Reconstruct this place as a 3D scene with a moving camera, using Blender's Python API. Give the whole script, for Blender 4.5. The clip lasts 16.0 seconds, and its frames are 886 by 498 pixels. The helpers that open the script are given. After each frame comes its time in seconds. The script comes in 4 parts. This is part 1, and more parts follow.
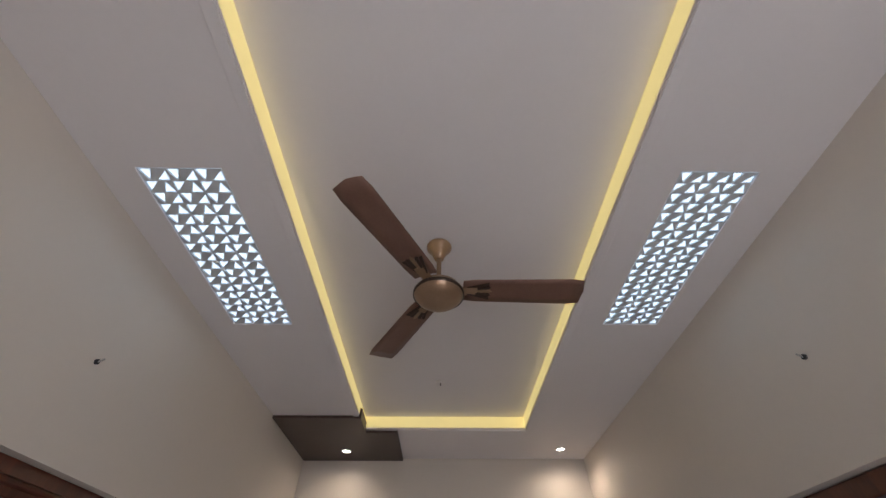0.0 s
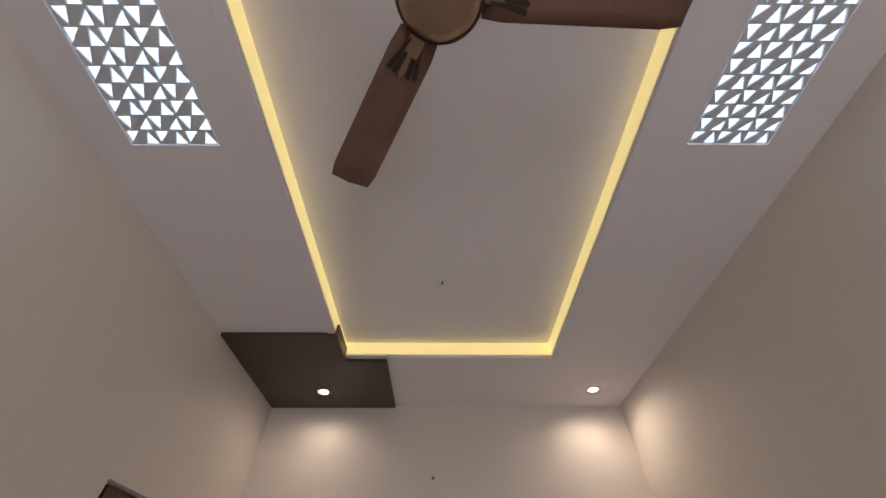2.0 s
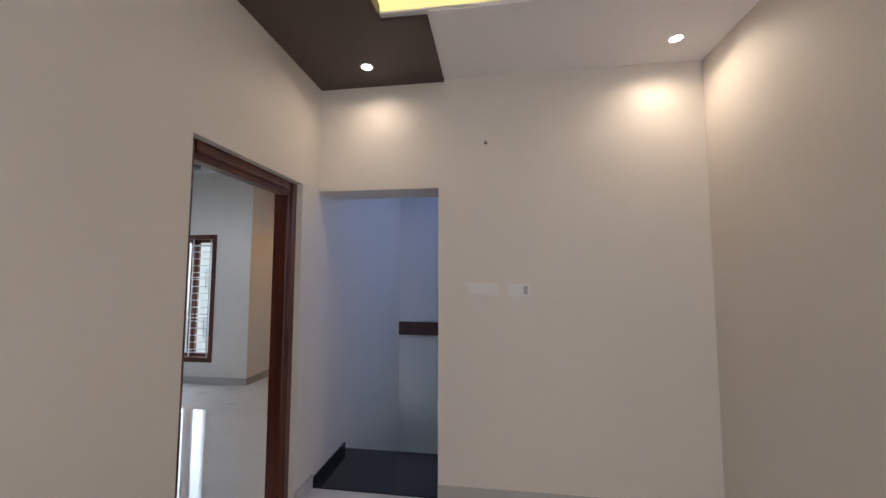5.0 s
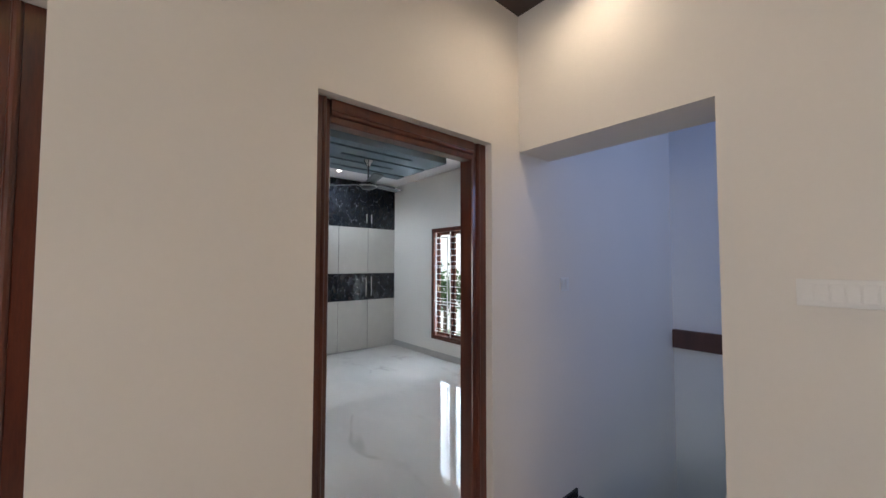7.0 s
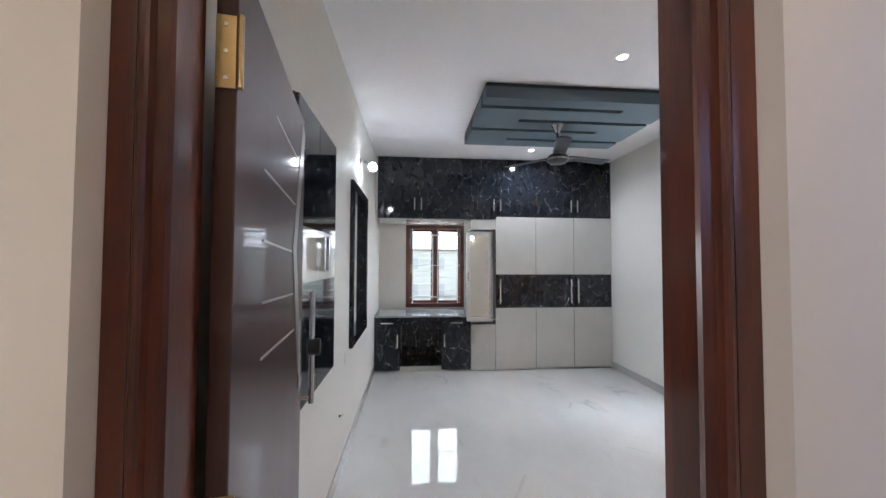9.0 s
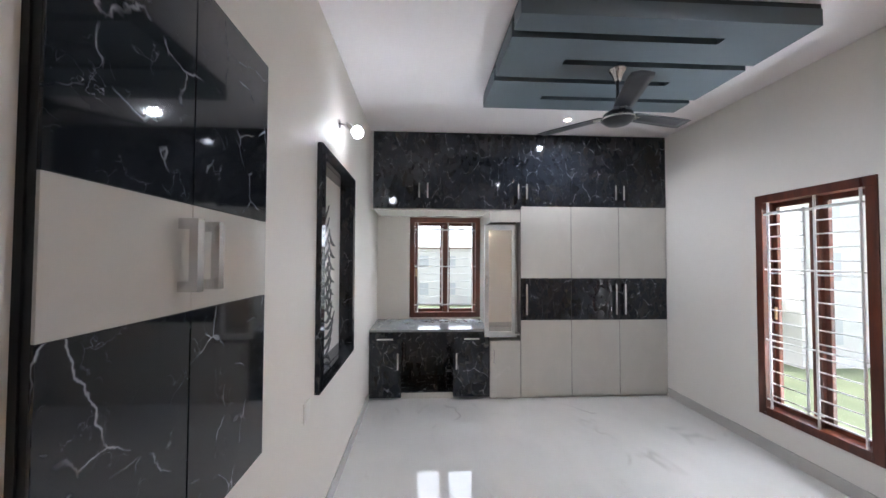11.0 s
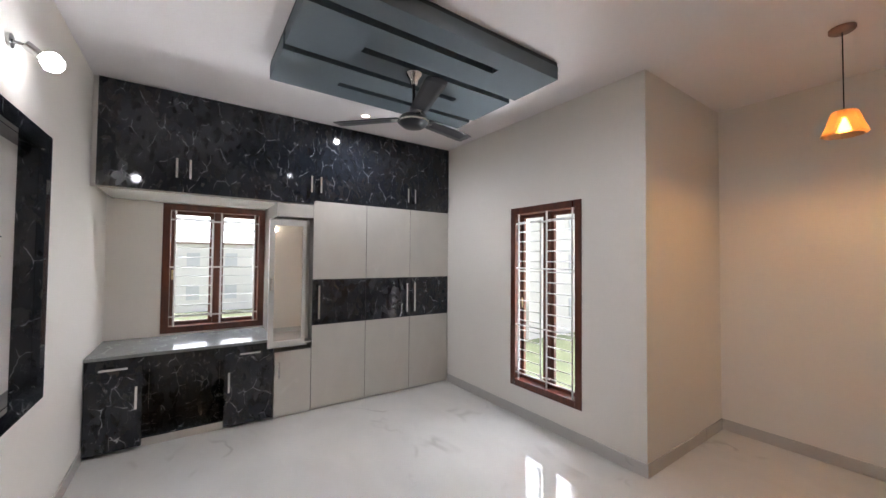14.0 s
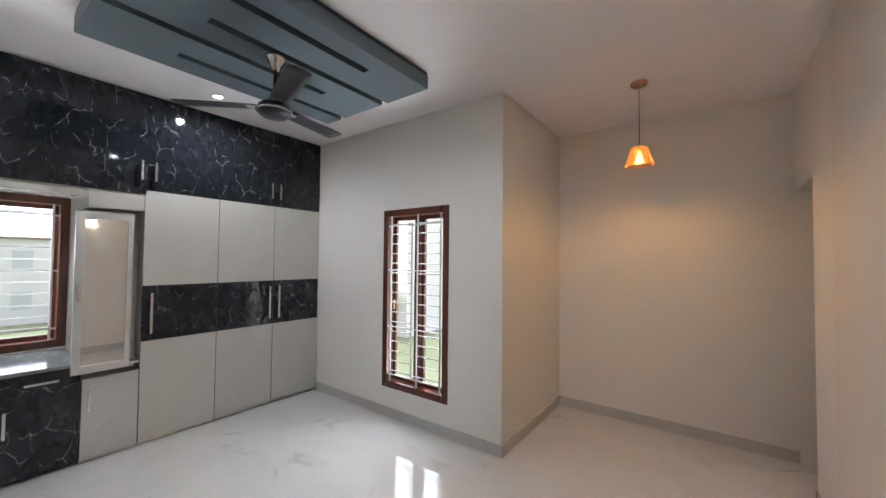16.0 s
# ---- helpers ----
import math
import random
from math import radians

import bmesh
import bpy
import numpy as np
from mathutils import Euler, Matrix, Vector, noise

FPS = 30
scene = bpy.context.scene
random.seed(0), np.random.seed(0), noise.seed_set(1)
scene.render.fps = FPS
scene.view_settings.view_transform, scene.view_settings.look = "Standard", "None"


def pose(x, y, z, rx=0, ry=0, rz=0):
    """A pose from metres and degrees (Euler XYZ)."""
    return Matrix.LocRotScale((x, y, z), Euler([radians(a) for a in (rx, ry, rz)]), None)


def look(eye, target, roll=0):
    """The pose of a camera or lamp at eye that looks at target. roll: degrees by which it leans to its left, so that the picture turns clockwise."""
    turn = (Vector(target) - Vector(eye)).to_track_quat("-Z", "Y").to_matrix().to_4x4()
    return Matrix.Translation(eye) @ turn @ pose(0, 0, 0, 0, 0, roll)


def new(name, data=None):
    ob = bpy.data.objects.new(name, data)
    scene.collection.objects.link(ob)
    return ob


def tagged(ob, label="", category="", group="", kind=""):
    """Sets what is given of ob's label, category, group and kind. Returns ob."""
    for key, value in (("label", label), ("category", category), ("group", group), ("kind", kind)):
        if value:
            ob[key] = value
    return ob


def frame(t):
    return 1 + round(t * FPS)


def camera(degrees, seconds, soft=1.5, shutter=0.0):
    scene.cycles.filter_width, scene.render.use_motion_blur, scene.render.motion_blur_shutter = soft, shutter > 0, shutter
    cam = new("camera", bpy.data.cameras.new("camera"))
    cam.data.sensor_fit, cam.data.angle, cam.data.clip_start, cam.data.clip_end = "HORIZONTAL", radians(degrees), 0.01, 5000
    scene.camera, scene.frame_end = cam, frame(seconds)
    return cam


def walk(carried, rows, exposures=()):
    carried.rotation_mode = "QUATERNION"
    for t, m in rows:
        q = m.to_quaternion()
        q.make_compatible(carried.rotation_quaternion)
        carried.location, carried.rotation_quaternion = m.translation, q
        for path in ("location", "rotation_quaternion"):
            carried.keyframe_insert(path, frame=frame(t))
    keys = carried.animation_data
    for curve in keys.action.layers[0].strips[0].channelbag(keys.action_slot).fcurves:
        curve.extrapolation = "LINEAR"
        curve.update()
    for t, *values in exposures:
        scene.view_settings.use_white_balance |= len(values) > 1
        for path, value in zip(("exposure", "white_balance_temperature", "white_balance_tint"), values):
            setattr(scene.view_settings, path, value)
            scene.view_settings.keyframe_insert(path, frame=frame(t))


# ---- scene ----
cam = camera(101.3, 16.0)
PATH = [
    (0, (1.297, -3.832, 1.73), (1.308, -2.48, 3.203), 0.0),
    (0.5, (1.292, -3.557, 1.717), (1.304, -2.206, 3.191), 0.1),
    (1, (1.288, -3.274, 1.711), (1.298, -1.927, 3.19), -0.0),
    (1.5, (1.29, -2.987, 1.713), (1.303, -1.643, 3.194), -0.1),
    (2, (1.293, -2.782, 1.686), (1.303, -1.43, 3.16), -0.1),
    (2.5, (1.295, -2.663, 1.628), (1.306, -1.032, 2.786), 0.0),
    (3, (1.317, -2.635, 1.597), (1.314, -0.772, 2.324), 0.5),
    (3.5, (1.291, -2.628, 1.544), (1.307, -0.661, 1.908), 0.2),
    (6, (1.311, -2.212, 1.504), (0.469, -0.4, 1.597), 0.2),
    (6.5, (1.346, -1.929, 1.519), (0.136, -0.338, 1.605), 0.4),
    (7, (1.263, -1.642, 1.497), (-0.257, -0.345, 1.581), 0.1),
    (7.5, (1.12, -1.373, 1.493), (-0.622, -0.394, 1.577), 0.2),
    (8, (0.952, -1.069, 1.489), (-0.939, -0.424, 1.572), 0.2),
    (8.5, (0.695, -0.877, 1.503), (-1.272, -0.5275, 1.577), 0.6),
    (9, (0.462, -0.757, 1.520), (-1.529, -0.584, 1.586), 0.2),
    (11.5, (-0.678, -0.677, 1.545), (-2.675, -0.565, 1.601), 0.2),
    (12, (-0.734, -0.681, 1.544), (-2.717, -0.428, 1.602), 0.2),
    (12.5, (-0.749, -0.664, 1.554), (-2.695, -0.205, 1.609), 0.2),
    (13, (-0.747, -0.649, 1.551), (-2.627, 0.031, 1.607), 0.2),
    (13.5, (-0.748, -0.632, 1.562), (-2.532, 0.272, 1.616), 0.3),
    (14, (-0.738, -0.596, 1.557), (-2.383, 0.539, 1.611), 0.5),
    (14.5, (-0.737, -0.564, 1.559), (-2.211, 0.786, 1.612), 0.6),
    (15, (-0.734, -0.557, 1.566), (-2.038, 0.958, 1.62), 0.5),
    (15.5, (-0.706, -0.527, 1.567), (-1.923, 1.06, 1.618), 0.5),
    (16, (-0.703, -0.533, 1.585), (-1.894, 1.072, 1.641), 0.6),
]
walk(cam, [(t, look(eye, target, roll)) for t, eye, target, roll in PATH],
     [(0, -0.92, 5650, 10), (1, -0.76, 5800, 12), (2.5, -0.60, 5700, 14), (3.5, -0.32, 5500, 8), (6, -0.18, 5650, 8), (7, 0.02, 5700, 6), (8, 0.22, 5800, 7),
      (9, 0.36, 5800, 9), (11.5, 0.28, 6100, 13), (13, 0.27, 6250, 14), (14.5, 0.17, 6450, 14), (16, 0.12, 6200, 11)])

# ---- world and exposure ----
world = bpy.data.worlds.new("sky")
scene.world = world
world.use_nodes = True
wn = world.node_tree
sky = wn.nodes.new("ShaderNodeTexSky")
sky.sky_type = "NISHITA"
sky.sun_disc = False
sky.sun_elevation, sky.sun_rotation = radians(48), radians(200)
sky.air_density, sky.dust_density = 1.0, 4.0
wn.links.new(sky.outputs[0], wn.nodes["Background"].inputs[0])
wn.nodes["Background"].inputs[1].default_value = 0.15

sun_data = bpy.data.lights.new("sun", "SUN")
sun_data.energy, sun_data.angle, sun_data.color = 5.0, radians(12), (1, 0.95, 0.88)
sun = new("sun", sun_data)
sun.matrix_world = look((0, 0, 20), (0.25, 0.62, 19.2))


def area_lamp(name, eye, target, w, h, watts, colour):
    d = bpy.data.lights.new(name, "AREA")
    d.shape, d.size, d.size_y, d.energy, d.color = "RECTANGLE", w, h, watts, colour
    ob = new(name, d)
    ob.matrix_world = look(eye, target)
    return ob


def spot_lamp(name, eye, target, watts, colour, cone=100, blend=0.6, radius=0.03):
    d = bpy.data.lights.new(name, "SPOT")
    d.energy, d.color, d.spot_size, d.spot_blend, d.shadow_soft_size = watts, colour, radians(cone), blend, radius
    ob = new(name, d)
    ob.matrix_world = look(eye, target)
    return ob


def point_lamp(name, at, watts, colour, radius=0.03):
    d = bpy.data.lights.new(name, "POINT")
    d.energy, d.color, d.shadow_soft_size = watts, colour, radius
    ob = new(name, d)
    ob.location = at
    return ob


WARM = (1.0, 0.74, 0.5)
COOL = (0.80, 0.89, 1.0)
# unseen fill lamps set against solid walls, for daylight from openings not built
area_lamp("hall_fill", (1.85, -5.62, 1.25), (0.2, -1.0, 1.0), 1.5, 1.3, 64, (0.99, 0.91, 0.87))
area_lamp("daylight_stair", (2.5, 1.35, 2.35), (0, 1.35, 2.2), 1.1, 0.8, 14, (0.46, 0.58, 1.0))
# sky light falling in through the two bedroom windows
area_lamp("daylight_window_1", (-5.95, -0.38, 2.95), (-3.6, -0.3, 0.2), 1.1, 0.8, 80, (0.84, 0.92, 1.0))
area_lamp("daylight_window_2", (-3.02, 2.85, 2.95), (-3.0, 1.0, 0.0), 1.1, 0.8, 105, (0.84, 0.92, 1.0))
# lamps hidden below the sills, added to brighten the ceiling like ground bounce
area_lamp("bounce_fill_1", (-6.0, -0.38, 0.10), (-4.2, -0.2, 2.9), 1.1, 0.7, 110, (0.92, 0.96, 1.0))
area_lamp("bounce_fill_2", (-3.02, 2.95, -0.35), (-2.7, 0.9, 2.9), 1.1, 0.7, 140, (0.92, 0.96, 1.0))
# lamps of the hall
for lx in (0.457, 2.393):
    spot_lamp("hall_spot", (lx, -0.27, 2.905), (lx, -0.262, 0), 17, WARM, 165, 1.0)
# lamps of the bedroom
for lx, ly, watts in ((-4.12, 0.79, 52), (-1.94, 0.72, 34)):
    spot_lamp("bedroom_spot", (lx, ly, 2.945), (lx, ly, 0), watts, (0.91, 0.94, 1.0), 172, 0.8)
point_lamp("wall_bulb", (-3.075, -1.135, 2.43), 38, (0.90, 0.96, 1.0), 0.04)
point_lamp("pendant_bulb_light", (-1.15, 2.6, 2.35), 26, (1.0, 0.52, 0.17), 0.03)
point_lamp("bedside_bulb_light", (-0.25, 0.80, 2.13), 7, (1.0, 0.86, 0.62), 0.04)


# ---- materials ----
def material(name, colour, rough=0.5, metal=0.0, second=None, scale=3.0, fine=60.0, bump=0.0, amount=0.5, coat=0.0, stretch=None):
    """Principled with two scales of variation in colour, roughness and relief."""
    m = bpy.data.materials.new(name)
    m.use_nodes = True
    nt = m.node_tree
    b = nt.nodes["Principled BSDF"]
    b.inputs["Roughness"].default_value = rough
    b.inputs["Metallic"].default_value = metal
    b.inputs["Coat Weight"].default_value = coat
    b.inputs["Coat Roughness"].default_value = 0.05
    tc = nt.nodes.new("ShaderNodeTexCoord")
    src = tc.outputs["Object"]
    if stretch:
        mp = nt.nodes.new("ShaderNodeMapping")
        mp.inputs["Scale"].default_value = stretch
        nt.links.new(src, mp.inputs[0])
        src = mp.outputs[0]
    n1 = nt.nodes.new("ShaderNodeTexNoise")
    n1.inputs["Scale"].default_value = scale
    n1.inputs["Detail"].default_value = 6
    n2 = nt.nodes.new("ShaderNodeTexNoise")
    n2.inputs["Scale"].default_value = fine
    n2.inputs["Detail"].default_value = 3
    nt.links.new(src, n1.inputs["Vector"])
    nt.links.new(src, n2.inputs["Vector"])
    avg = nt.nodes.new("ShaderNodeMath")
    avg.operation = "MULTIPLY_ADD"
    avg.inputs[1].default_value = 0.3
    nt.links.new(n2.outputs[0], avg.inputs[0])
    nt.links.new(n1.outputs[0], avg.inputs[2])
    ramp = nt.nodes.new("ShaderNodeValToRGB")
    two = second or tuple(c * (1 - 0.12 * amount) for c in colour)
    ramp.color_ramp.elements[0].position, ramp.color_ramp.elements[1].position = 0.45, 0.85
    ramp.color_ramp.elements[0].color, ramp.color_ramp.elements[1].color = (*two, 1), (*colour, 1)
    nt.links.new(avg.outputs[0], ramp.inputs[0])
    nt.links.new(ramp.outputs[0], b.inputs["Base Color"])
    rr = nt.nodes.new("ShaderNodeMapRange")
    rr.inputs[3].default_value, rr.inputs[4].default_value = rough * 0.8, min(1, rough * 1.2)
    nt.links.new(n1.outputs[0], rr.inputs[0])
    nt.links.new(rr.outputs[0], b.inputs["Roughness"])
    if bump:
        bp = nt.nodes.new("ShaderNodeBump")
        bp.inputs["Strength"].default_value = bump
        bp.inputs["Distance"].default_value = 0.002
        nt.links.new(avg.outputs[0], bp.inputs["Height"])
        nt.links.new(bp.outputs[0], b.inputs["Normal"])
    return m


def marble(name, base, base2, vein, rough, width=0.012, scale=1.6, cover=0.5, coat=0.0, strength=1.0, cracks=False):
    """Polished stone: cloudy ground, thin broken veins at two scales."""
    m = bpy.data.materials.new(name)
    m.use_nodes = True
    nt = m.node_tree
    b = nt.nodes["Principled BSDF"]
    b.inputs["Roughness"].default_value = rough
    b.inputs["Coat Weight"].default_value = coat
    b.inputs["Coat Roughness"].default_value = 0.03
    tc = nt.nodes.new("ShaderNodeTexCoord")
    mp = nt.nodes.new("ShaderNodeMapping")
    mp.inputs["Rotation"].default_value = (0.6, 0.5, 0.7)
    mp.inputs["Scale"].default_value = (1.0, 1.7, 1.0)
    nt.links.new(tc.outputs["Object"], mp.inputs[0])

    def noise_node(s, d, dist=0.0):
        n = nt.nodes.new("ShaderNodeTexNoise")
        n.inputs["Scale"].default_value, n.inputs["Detail"].default_value, n.inputs["Distortion"].default_value = s, d, dist
        nt.links.new(mp.outputs[0], n.inputs["Vector"])
        return n.outputs[0]

    def op(kind, a, bb):
        n = nt.nodes.new("ShaderNodeMath")
        n.operation = kind
        for i, v in enumerate((a, bb)):
            if isinstance(v, (int, float)):
                n.inputs[i].default_value = v
            else:
                nt.links.new(v, n.inputs[i])
        return n.outputs[0]

    def line(s, w, dist):
        if cracks:
            warp = nt.nodes.new("ShaderNodeMixRGB")
            warp.inputs[0].default_value = 0.09
            nz = nt.nodes.new("ShaderNodeTexNoise")
            nz.inputs["Scale"].default_value, nz.inputs["Detail"].default_value = s * 1.6, 4
            nt.links.new(mp.outputs[0], nz.inputs["Vector"])
            nt.links.new(mp.outputs[0], warp.inputs[1])
            nt.links.new(nz.outputs["Color"], warp.inputs[2])
            vo = nt.nodes.new("ShaderNodeTexVoronoi")
            vo.feature = "DISTANCE_TO_EDGE"
            vo.inputs["Scale"].default_value = s
            nt.links.new(warp.outputs[0], vo.inputs["Vector"])
            d = vo.outputs[0]
        else:
            d = op("ABSOLUTE", op("SUBTRACT", noise_node(s, 3, dist), 0.5), 0)
        r = nt.nodes.new("ShaderNodeMapRange")
        r.interpolation_type = "SMOOTHSTEP"
        r.inputs[1].default_value, r.inputs[2].default_value, r.inputs[3].default_value, r.inputs[4].default_value = 0, w, 1, 0
        nt.links.new(d, r.inputs[0])
        return r.outputs[0]

    def mask(s, lo):
        r = nt.nodes.new("ShaderNodeMapRange")
        r.inputs[1].default_value, r.inputs[2].default_value = lo, lo + 0.12
        nt.links.new(noise_node(s, 2), r.inputs[0])
        return r.outputs[0]

    v = op("MAXIMUM", op("MULTIPLY", line(scale, width, 0.6), mask(scale * 1.9, 1 - cover)),
           op("MULTIPLY", op("MULTIPLY", line(scale * 3.1, width * 0.9, 1.2), mask(scale * 2.7, 1.06 - cover)), 0.55))
    v = op("MULTIPLY", v, strength)
    ground = nt.nodes.new("ShaderNodeMixRGB")
    ground.inputs[1].default_value, ground.inputs[2].default_value = (*base, 1), (*base2, 1)
    nt.links.new(noise_node(scale * 2.2, 7, 0.4), ground.inputs[0])
    top = nt.nodes.new("ShaderNodeMixRGB")
    top.inputs[2].default_value = (*vein, 1)
    nt.links.new(v, top.inputs[0])
    nt.links.new(ground.outputs[0], top.inputs[1])
    nt.links.new(top.outputs[0], b.inputs["Base Color"])
    return m


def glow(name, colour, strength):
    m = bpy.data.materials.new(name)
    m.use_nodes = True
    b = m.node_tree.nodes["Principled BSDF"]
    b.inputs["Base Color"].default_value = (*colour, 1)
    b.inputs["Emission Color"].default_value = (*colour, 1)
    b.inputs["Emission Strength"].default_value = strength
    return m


def clear_glass(name, colour=(1, 1, 1), rough=0.0):
    m = bpy.data.materials.new(name)
    m.use_nodes = True
    b = m.node_tree.nodes["Principled BSDF"]
    b.inputs["Base Color"].default_value = (*colour, 1)
    b.inputs["Transmission Weight"].default_value = 1.0
    b.inputs["Roughness"].default_value = rough
    b.inputs["IOR"].default_value = 1.1
    return m


M_WALL = material("cream_wall_paint", (0.78, 0.72, 0.645), 0.55, scale=1.2, fine=45, bump=0.12, amount=0.35)
M_BEDWALL = material("white_wall_paint", (0.80, 0.765, 0.71), 0.55, scale=1.2, fine=45, bump=0.12, amount=0.3)
M_CEIL = material("white_ceiling_paint", (0.87, 0.835, 0.835), 0.65, scale=1.5, fine=50, bump=0.1, amount=0.3)
M_STAIRWALL = material("stair_wall_paint", (0.72, 0.72, 0.74), 0.55, scale=1.2, fine=45, bump=0.12, amount=0.4)
M_FLOOR = marble("white_marble_floor", (0.78, 0.765, 0.73), (0.62, 0.615, 0.595), (0.40, 0.385, 0.36), 0.03, 0.03, 0.8, 0.42, 0.7, 0.5)
M_SKIRT = marble("grey_marble_skirting", (0.56, 0.54, 0.51), (0.48, 0.465, 0.44), (0.28, 0.27, 0.25), 0.15, 0.03, 1.2, 0.4)
M_BLACK = marble("black_marble_laminate", (0.005, 0.006, 0.008), (0.019, 0.022, 0.028), (0.38, 0.39, 0.42), 0.06, 0.015, 4.8, 0.52, 0.0, 0.75, True)
M_CREAM = marble("cream_gloss_laminate", (0.56, 0.54, 0.49), (0.48, 0.46, 0.42), (0.62, 0.60, 0.56), 0.08, 0.03, 1.5, 0.4, 0.3, 0.5)
M_GRANITE = material("black_granite", (0.012, 0.012, 0.014), 0.14, second=(0.02, 0.02, 0.022), scale=30, fine=300)
M_WOOD = material("dark_red_wood", (0.132, 0.032, 0.014), 0.3, second=(0.050, 0.012, 0.007), scale=3, fine=40, bump=0.15, coat=0.3, stretch=(6, 6, 0.7))
M_LEAF = material("door_veneer", (0.085, 0.030, 0.024), 0.4, second=(0.045, 0.016, 0.014), scale=2, fine=40, bump=0.1, coat=0.3, stretch=(5, 5, 0.6))
M_PANELB = material("brown_ceiling_panel", (0.075, 0.050, 0.043), 0.45, second=(0.06, 0.040, 0.034), scale=4, fine=80, bump=0.05)
M_SLAB = material("slate_grey_paint", (0.105, 0.135, 0.155), 0.5, second=(0.09, 0.118, 0.136), scale=2, fine=60, bump=0.08)
M_SLOT = material("dark_slot_backing", (0.02, 0.028, 0.034), 0.6)
M_FAN = material("bronze_fan_enamel", (0.27, 0.155, 0.115), 0.35, second=(0.21, 0.115, 0.085), scale=6, fine=90, metal=0.3)
M_FANHUB = material("champagne_fan_metal", (0.42, 0.29, 0.19), 0.3, second=(0.33, 0.22, 0.14), scale=5, fine=70, metal=0.6)
M_FANDARK = material("fan_dark_ornament", (0.045, 0.025, 0.016), 0.4)
M_FAN2 = material("dark_grey_fan_enamel", (0.013, 0.014, 0.020), 0.3, second=(0.010, 0.011, 0.015), scale=6, fine=80)
M_CHROME = material("brushed_chrome", (0.72, 0.72, 0.72), 0.22, 1.0, scale=8, fine=150)
M_BRASS = material("brass_hinge", (0.72, 0.55, 0.30), 0.3, 1.0, scale=12, fine=150)
M_STEEL = material("white_grille_paint", (0.74, 0.73, 0.72), 0.4, scale=8, fine=120)
M_PLASTIC = material("white_switch_plastic", (0.80, 0.77, 0.73), 0.3, scale=9, fine=90)
M_DARK = material("black_plastic", (0.01, 0.01, 0.011), 0.4)
M_LINE = material("pale_groove_inlay", (0.5, 0.47, 0.45), 0.35)
M_GREYDOOR = material("grey_inlay_veneer", (0.34, 0.32, 0.31), 0.3, scale=3, fine=60)
M_DESKTOP = marble("grey_granite_top", (0.17, 0.18, 0.18), (0.26, 0.27, 0.27), (0.4, 0.4, 0.4), 0.12, 0.03, 4, 0.5)
M_ALU = material("silver_mirror_frame", (0.62, 0.62, 0.60), 0.3, 0.5, scale=6, fine=80)
M_JALI = material("white_lattice_board", (0.66, 0.69, 0.71), 0.5, scale=9, fine=90)
M_LED = glow("led_lit_cove_glow", (1.0, 0.79, 0.30), 0.95)
M_SKYLIGHT = glow("skylight_diffuser", (0.84, 0.93, 1.0), 1.7)
M_LAMP = glow("downlight_lens", (1.0, 0.86, 0.7), 30)
M_BULB = glow("white_bulb", (0.95, 0.97, 1.0), 40)
M_FILAMENT = glow("warm_bulb", (1.0, 0.62, 0.2), 25)
M_GLASS = clear_glass("window_glass")
M_AMBER = clear_glass("amber_shade_glass", (1.0, 0.62, 0.30), 0.3)
nt_a = M_AMBER.node_tree
tl = nt_a.nodes.new("ShaderNodeBsdfTranslucent")
tl.inputs[0].default_value = (0.9, 0.52, 0.30, 1)
mx = nt_a.nodes.new("ShaderNodeMixShader")
mx.inputs[0].default_value = 0.28
nt_a.links.new(nt_a.nodes["Principled BSDF"].outputs[0], mx.inputs[1])
nt_a.links.new(tl.outputs[0], mx.inputs[2])
nt_a.links.new(mx.outputs[0], nt_a.nodes["Material Output"].inputs[0])
M_MIRROR = material("mirror_silver", (0.86, 0.87, 0.84), 0.02, 1.0, second=(0.85, 0.86, 0.83))
M_GRASS = material("lawn", (0.21, 0.24, 0.14), 0.9, second=(0.15, 0.18, 0.10), scale=0.6, fine=8, bump=0.4)
M_FACADE = material("far_house_paint", (0.78, 0.76, 0.74), 0.7, scale=0.6, fine=5)
M_ROOF = material("far_roof", (0.30, 0.22, 0.19), 0.8, scale=1, fine=9)
M_PANE = material("far_window_pane", (0.60, 0.61, 0.63), 0.3)
M_LEAVES = material("far_foliage", (0.07, 0.12, 0.04), 0.8, second=(0.04, 0.07, 0.025), scale=2, fine=12)
M_BARK = material("far_bark", (0.10, 0.07, 0.05), 0.9, scale=3, fine=20)
# emission for the added backdrop walls, in place of bright sky
M_BACKDROP = glow("backdrop_glow", (0.92, 0.95, 1.0), 3.0)


# ---- mesh helpers ----
def part(name, bm, mat, parent=None, label="", bevel=0.0, smooth=False):
    """Links a bmesh as one mesh object, under a thing or part when one is given."""
    if bevel:
        bmesh.ops.bevel(bm, geom=list(bm.edges), offset=bevel, segments=2, affect="EDGES", profile=0.6)
    bmesh.ops.recalc_face_normals(bm, faces=bm.faces)
    me = bpy.data.meshes.new(name)
    bm.to_mesh(me)
    bm.free()
    me.materials.append(mat)
    if smooth:
        for p in me.polygons:
            p.use_smooth = True
    ob = new(name, me)
    if parent:
        ob.parent = parent
        ob.matrix_parent_inverse = Matrix.LocRotScale(*parent.matrix_basis.decompose()).inverted() if parent.parent is None else Matrix()
    if label:
        ob["label"] = label
    return ob


def empty(name, at, label, category, group="", kind=""):
    ob = new(name)
    ob.empty_display_size = 0.05
    ob.location = at
    return tagged(ob, label, category, group, kind)


